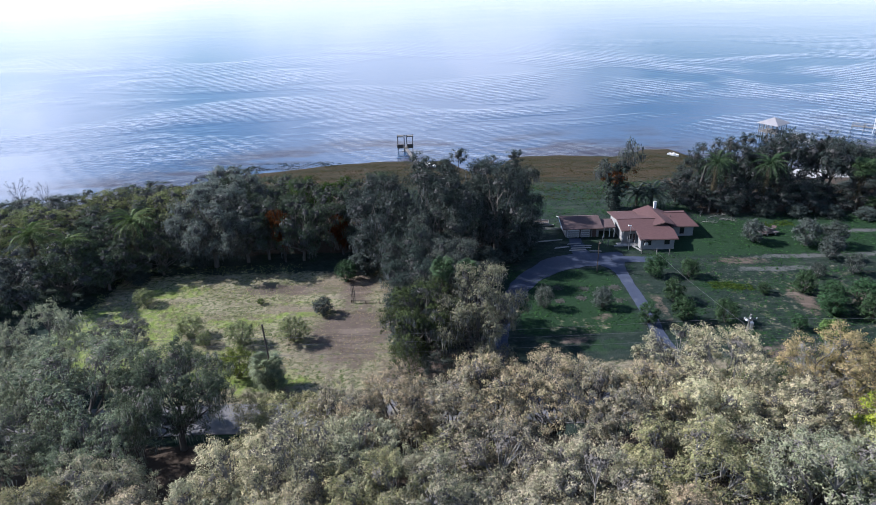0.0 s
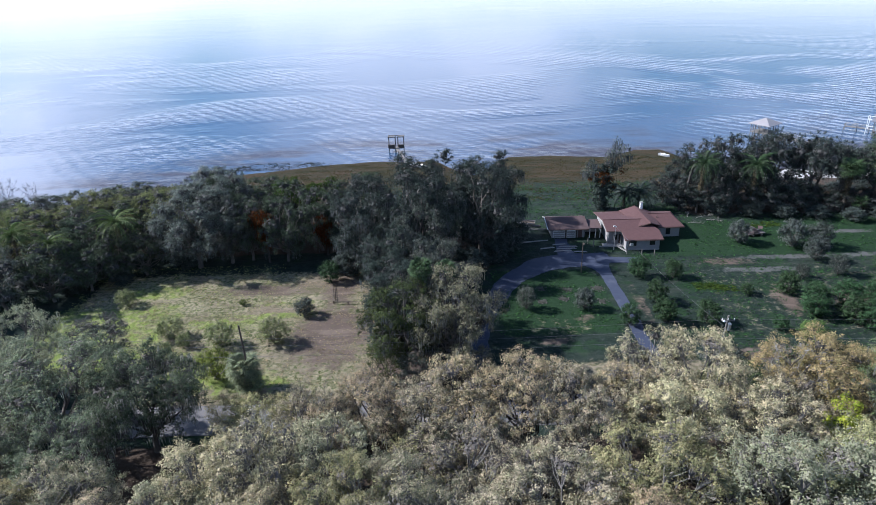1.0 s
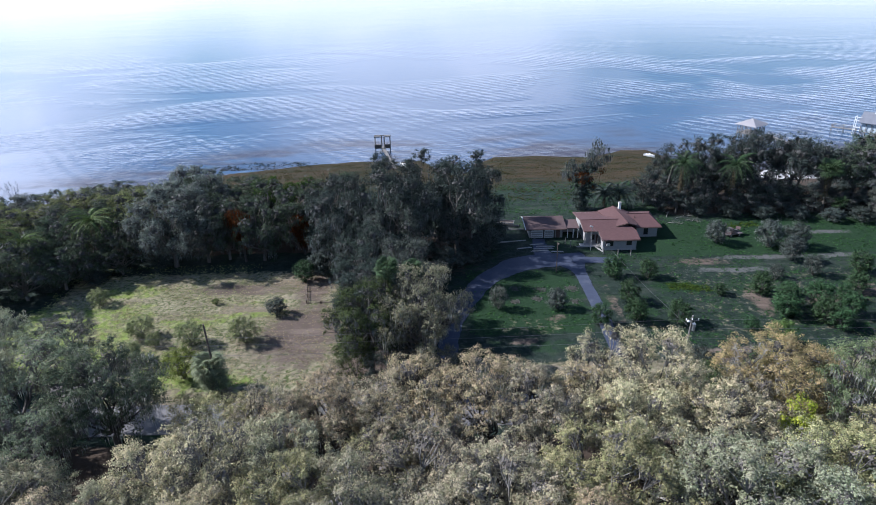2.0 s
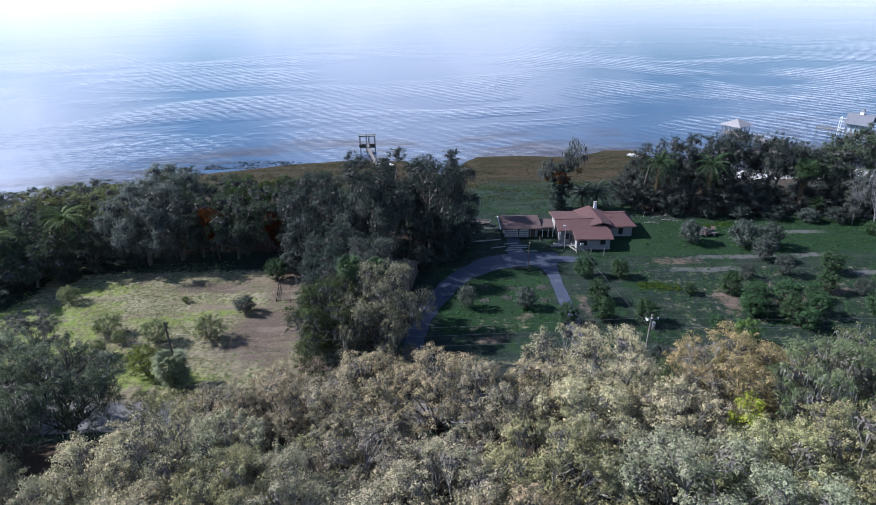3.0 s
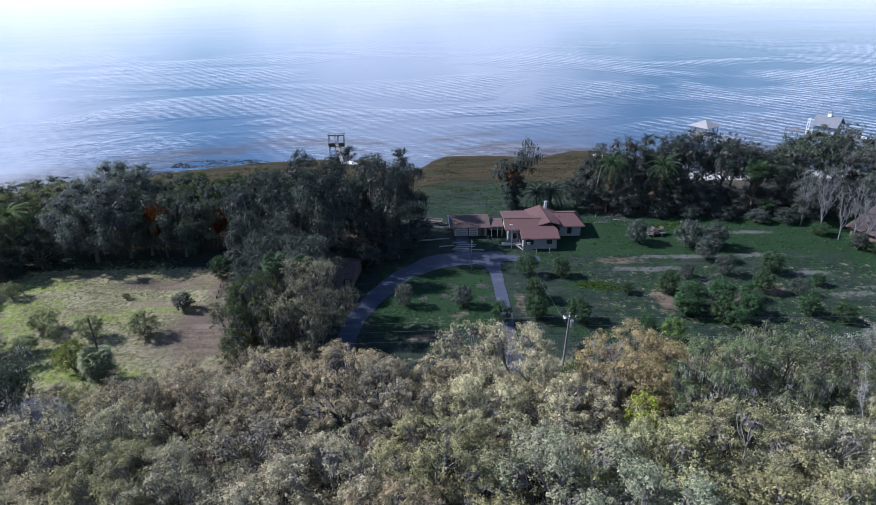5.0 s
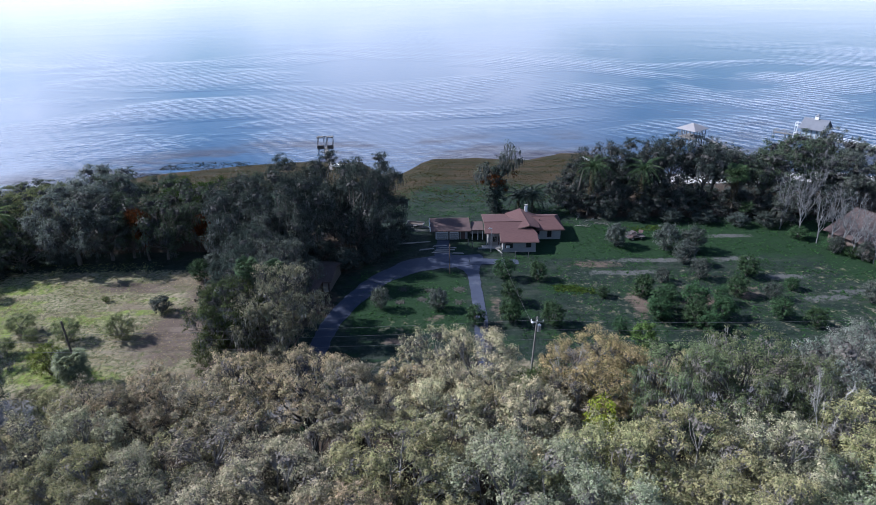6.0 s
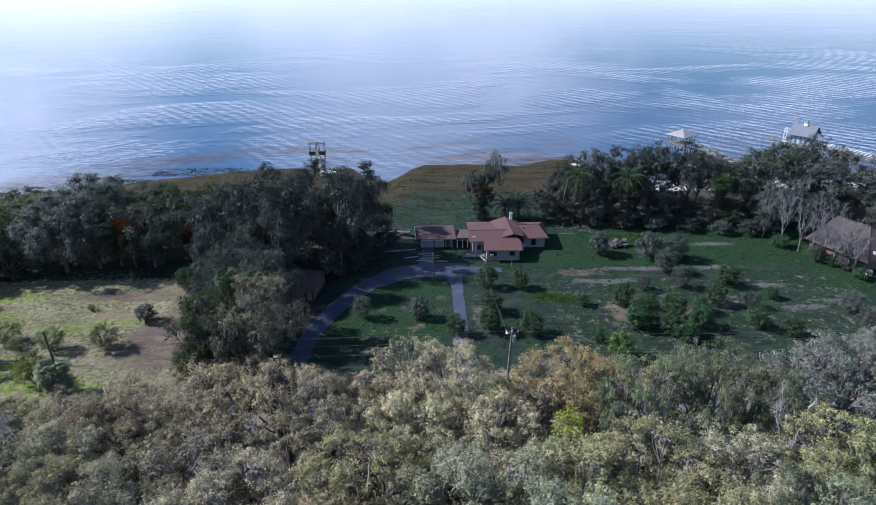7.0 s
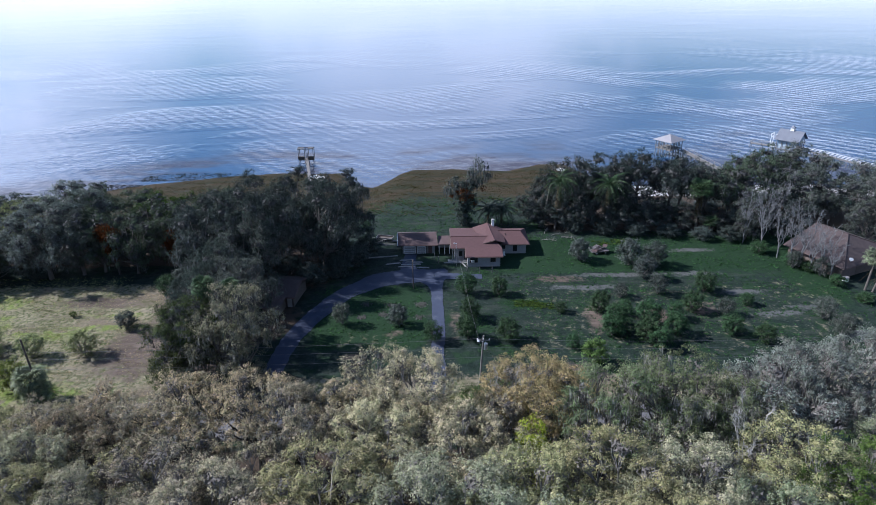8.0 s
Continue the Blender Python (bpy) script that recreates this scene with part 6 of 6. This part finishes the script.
for a, b in zip(CORNERS, CORNERS[1:]):
    n = max(2, int(math.dist(a, b) / 2.2))
    for k in range(n + 1):
        x, y = a[0] + (b[0] - a[0]) * k / n, a[1] + (b[1] - a[1]) * k / n
        part("post", box(x - 0.08, x + 0.08, y - 0.08, y + 0.08, gz(x, y) - 0.1, gz(x, y) + 0.6, 0.01), DARK_WOOD, yard_fence)
    for h in (0.25, 0.5):
        part("rail", bar((*a, gz(*a) + h), (*b, gz(*b) + h), 0.05, sides=4), DARK_WOOD, yard_fence)

wreck = base("scrap_trailer", pose(71.2, 125.5, gz(71.2, 125.5), 0, 0, 12), "heap of rusty scrap panels on an old trailer", "trailer")
part("bed", box(-2.0, 2.0, -0.9, 0.9, 0.45, 0.6, 0.02), RUSTY, wreck)
for x in (-1.0, 1.0):
    for y in (-0.95, 0.95):
        wh = part("wheel", bar((x, y - 0.1, 0.35), (x, y + 0.1, 0.35), 0.35, sides=14), DARK_WOOD, wreck)
        part("rim", bar((x, y - 0.12, 0.35), (x, y + 0.12, 0.35), 0.17, sides=10), STEEL, wh)
rg = random.Random(9)
for k in range(9):
    cx, cy, cz = rg.uniform(-1.6, 1.6), rg.uniform(-0.6, 0.6), 0.65 + 0.09 * k
    part("panel", box(-rg.uniform(0.4, 1.0), rg.uniform(0.4, 1.0), -0.45, 0.45, -0.03, 0.03), rg.choice((RUSTY, RUSTY, ROOF_BROWN)), wreck,
         m=pose(cx, cy, cz, rg.uniform(-22, 22), rg.uniform(-22, 22), rg.uniform(0, 180)))

trailer = base("utility_trailer", pose(24.0, 134.2, gz(24.0, 134.2), 0, 0, -14), "open utility trailer with pale sides beside the garage", "trailer")
part("bed", box(-1.9, 1.9, -0.85, 0.85, 0.48, 0.58, 0.02), DARK_WOOD, trailer)
for y in (-0.87, 0.87):
    part("side_board", box(-1.9, 1.9, y - 0.03, y + 0.03, 0.55, 0.95), METAL_ROOF, trailer)
part("tailboard", box(1.87, 1.93, -0.84, 0.84, 0.55, 0.95), METAL_ROOF, trailer)
part("headboard", box(-1.93, -1.87, -0.84, 0.84, 0.55, 1.0), METAL_ROOF, trailer)
part("drawbar", bar((-1.9, 0, 0.5), (-3.1, 0, 0.4), 0.05, sides=6), STEEL, trailer)
for y in (-0.98, 0.98):
    wh = part("wheel", bar((0.2, y - 0.09, 0.32), (0.2, y + 0.09, 0.32), 0.32, sides=14), DARK_WOOD, trailer)
    part("rim", bar((0.2, y - 0.11, 0.32), (0.2, y + 0.11, 0.32), 0.17, sides=10), STEEL, wh)
    part("mudguard", box(-0.3, 0.7, y - 0.12, y + 0.12, 0.68, 0.72, 0.01), METAL_ROOF, trailer)

# rings of stones round planting beds in the lawn
STONE = surface("field_stone", (0.035, 0.034, 0.032), (0.075, 0.072, 0.068), 4.0, 0.9, 0.6)
bm = bmesh.new()
bmesh.ops.create_icosphere(bm, subdivisions=1, radius=0.14)
for v in bm.verts:
    v.co = Vector((v.co.x * 1.2, v.co.y * 0.9, v.co.z * 0.7)) * (1 + 0.2 * math.sin(v.co.x * 31 + v.co.y * 17))
stone_mesh = bpy.data.meshes.new("stone")
bm.to_mesh(stone_mesh)
bm.free()
stone_mesh.materials.append(STONE)
rg = random.Random(77)
for x, y, r in ((32.6, 98.8, 1.0), (27.2, 103.3, 1.1), (32.9, 103.4, 1.2), (22.2, 98.9, 0.9), (26.0, 99.8, 1.0), (22.6, 103.6, 0.9)):
    ring = base("planting_ring", pose(x, y, gz(x, y)), "ring of grey stones round a bare planting bed", "planting bed", "planting beds in the lawn")
    for k in range(13):
        a = 6.2832 * k / 13 + rg.uniform(-0.3, 0.3)
        part_mesh("stone", stone_mesh, ring, m=pose(math.cos(a) * r * rg.uniform(0.7, 1.15), math.sin(a) * r * rg.uniform(0.7, 1.15), 0.05, 0, 0, rg.uniform(0, 360)))
    soil = bmesh.new()
    bmesh.ops.create_cone(soil, cap_ends=True, segments=14, radius1=r, radius2=r * 0.5, depth=0.14)
    for v in soil.verts:
        v.co.x, v.co.y = v.co.x * rg.uniform(0.6, 1.05), v.co.y * rg.uniform(0.6, 1.05)
    part("soil", soil, surface("bed_soil", (0.014, 0.015, 0.010), (0.030, 0.030, 0.022), 3.0, 0.95, 0.6) if "bed_soil" not in bpy.data.materials else bpy.data.materials["bed_soil"], ring, m=pose(0, 0, 0.05))

# old planks lying before the garage
for x, y, ln, turn in ((29.5, 119.6, 3.6, 4), (30.4, 120.6, 4.2, 2), (31.0, 121.7, 3.8, -3), (29.4, 122.8, 3.0, 6), (33.0, 118.9, 2.6, -6), (26.6, 121.2, 3.2, 12)):
    pl = base("plank_stack", pose(x, y, gz(x, y) + 0.10, 0, 0, turn), "old pale planks lying on the asphalt", "planks", "planks before the garage")
    for k in range(2):
        part("plank", box(-ln / 2 + 0.3 * k, ln / 2 - 0.2 * k, -0.11 + 0.3 * k, 0.11 + 0.3 * k, 0.0, 0.05), WOOD if k else CONCRETE, pl)

# dead branches on the grass
for x, y, ln, turn in ((62.5, 135.5, 4.0, 20), (64.5, 134.5, 3.0, -30), (61.0, 136.5, 2.6, 70), (59.8, 133.0, 3.4, -12)):
    rng = np.random.default_rng(int(x * 10))
    ob = base("fallen_branch", pose(x, y, gz(x, y), 0, 0, turn), "fallen grey branch lying in the grass", "branch", "fallen branches")
    buf = Buf()
    line = bend(np.array([0.0, 0, 0.05]), np.array([ln, 0, 0.25]), 0.2, rng, 6, 0.05)
    tube(buf, line, 0.08, 0.03, 5)
    part_mesh("bough", buf.mesh("bough", PALE_BARK), ob)
    buf = Buf()
    for k in range(2, 6):
        twigs(buf, line[k], 0.9, 8, 0.03, rng)
    tagged(part_mesh("twig_spray", buf.mesh("twig_spray", PALE_BARK), ob), kind="stuff")


# ---- tufts of grass ----
def tufts(name, boxes, count, size, tint, label, seed, wet=False):
    """Countless small tufts standing on the ground."""
    rng = np.random.default_rng(seed)
    pts = []
    area = [(b[1] - b[0]) * (b[3] - b[2]) for b in boxes]
    for b, a in zip(boxes, area):
        k = int(count * a / sum(area))
        x, y = rng.uniform(b[0], b[1], k), rng.uniform(b[2], b[3], k)
        keep = 0.6 * np.sin(x * 0.5 + 1.7 * np.sin(y * 0.31)) + 0.6 * np.sin(y * 0.63 + x * 0.21) + rng.normal(0, 1.0, k) > 0.0
        x, y = x[keep], y[keep]
        dry_land = (ground_z(x, y) > WATER_Z + 0.25) != wet
        x, y = x[dry_land], y[dry_land]
        off = np.ones(len(x), bool)
        off &= ~((np.abs(x - 35.9) < 1.9) & (y < 114)) & ~((x > 27.3) & (x < 56.2) & (y > 118.6) & (y < 134.2))
        for cx, cy in ((31, 115.2), (25, 115), (18, 109.5), (14.8, 105), (12.6, 101), (10.4, 92), (10.8, 96), (28, 115.4), (21.5, 112.6), (9.8, 86)):
            off &= np.hypot(x - cx, y - cy) > 2.5
        pts.append(np.stack([x[off], y[off]], 1))
    P = np.concatenate(pts)
    z = np.maximum(ground_z(P[:, 0], P[:, 1]), WATER_Z)
    buf = Buf()
    for j in range(4):
        a = rng.uniform(0, 6.28, len(P))
        s = size * rng.uniform(0.5, 1.4, len(P))
        e = np.stack([np.cos(a), np.sin(a), 0 * a], 1) * (s * 0.5)[:, None]
        c = np.stack([P[:, 0], P[:, 1], z - 0.03], 1)
        c[:, :2] += rng.normal(0, size * 0.5, (len(P), 2))
        tip = c + np.stack([rng.normal(0, 1.0, len(P)) * s, rng.normal(0, 1.0, len(P)) * s, s * 0.55], 1)
        buf.tris(np.stack([c - e, c + e, tip], 1))
    ob = tagged(new(name, buf.mesh(name, LEAF)), label, "grass", kind="stuff")
    ob.color = (*TINT[tint], 1)


# sward and meadow tints take on the lawn's painted cloud shade
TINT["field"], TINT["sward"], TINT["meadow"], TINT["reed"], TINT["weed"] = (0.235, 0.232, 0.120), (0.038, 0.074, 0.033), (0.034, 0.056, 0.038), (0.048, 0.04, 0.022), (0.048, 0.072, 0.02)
tufts("field_grass", [(-62, -26, 76, 117)], 12000, 0.17, "field", "tufts of dry yellow-green field grass", 21)
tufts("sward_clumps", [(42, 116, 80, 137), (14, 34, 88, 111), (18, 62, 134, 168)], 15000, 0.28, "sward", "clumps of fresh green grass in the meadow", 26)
tufts("meadow_grass", [(42, 116, 80, 137)], 24000, 0.14, "meadow", "tufts of meadow grass, tinted dark as under cloud shade", 22)
tufts("marsh_reeds", [(-60, 84, 150, 204)], 22000, 0.26, "reed", "brown reeds on the lakeside marsh", 23)
TINT["straw"] = (0.28, 0.235, 0.16)
tufts("straw_tufts", [(-48, -5, 76, 113)], 15000, 0.16, "straw", "tufts of dry straw on the bare field", 27)
TINT["rush"] = (0.035, 0.038, 0.03)
tufts("water_rushes", [(-112, -88, 166, 176), (-90, -70, 179, 186), (-74, -58, 189, 196), (-60, -30, 199, 207), (95, 140, 192, 204)], 5200, 0.3, "rush", "dark rushes standing in the shallow lake edge", 25, wet=True)
tufts("bright_weeds", [(50, 55, 101.6, 104.2), (54, 57.5, 101, 103.2), (71, 79, 129.6, 132.4)], 800, 0.28, "weed", "patch of bright yellow-green weeds", 24)
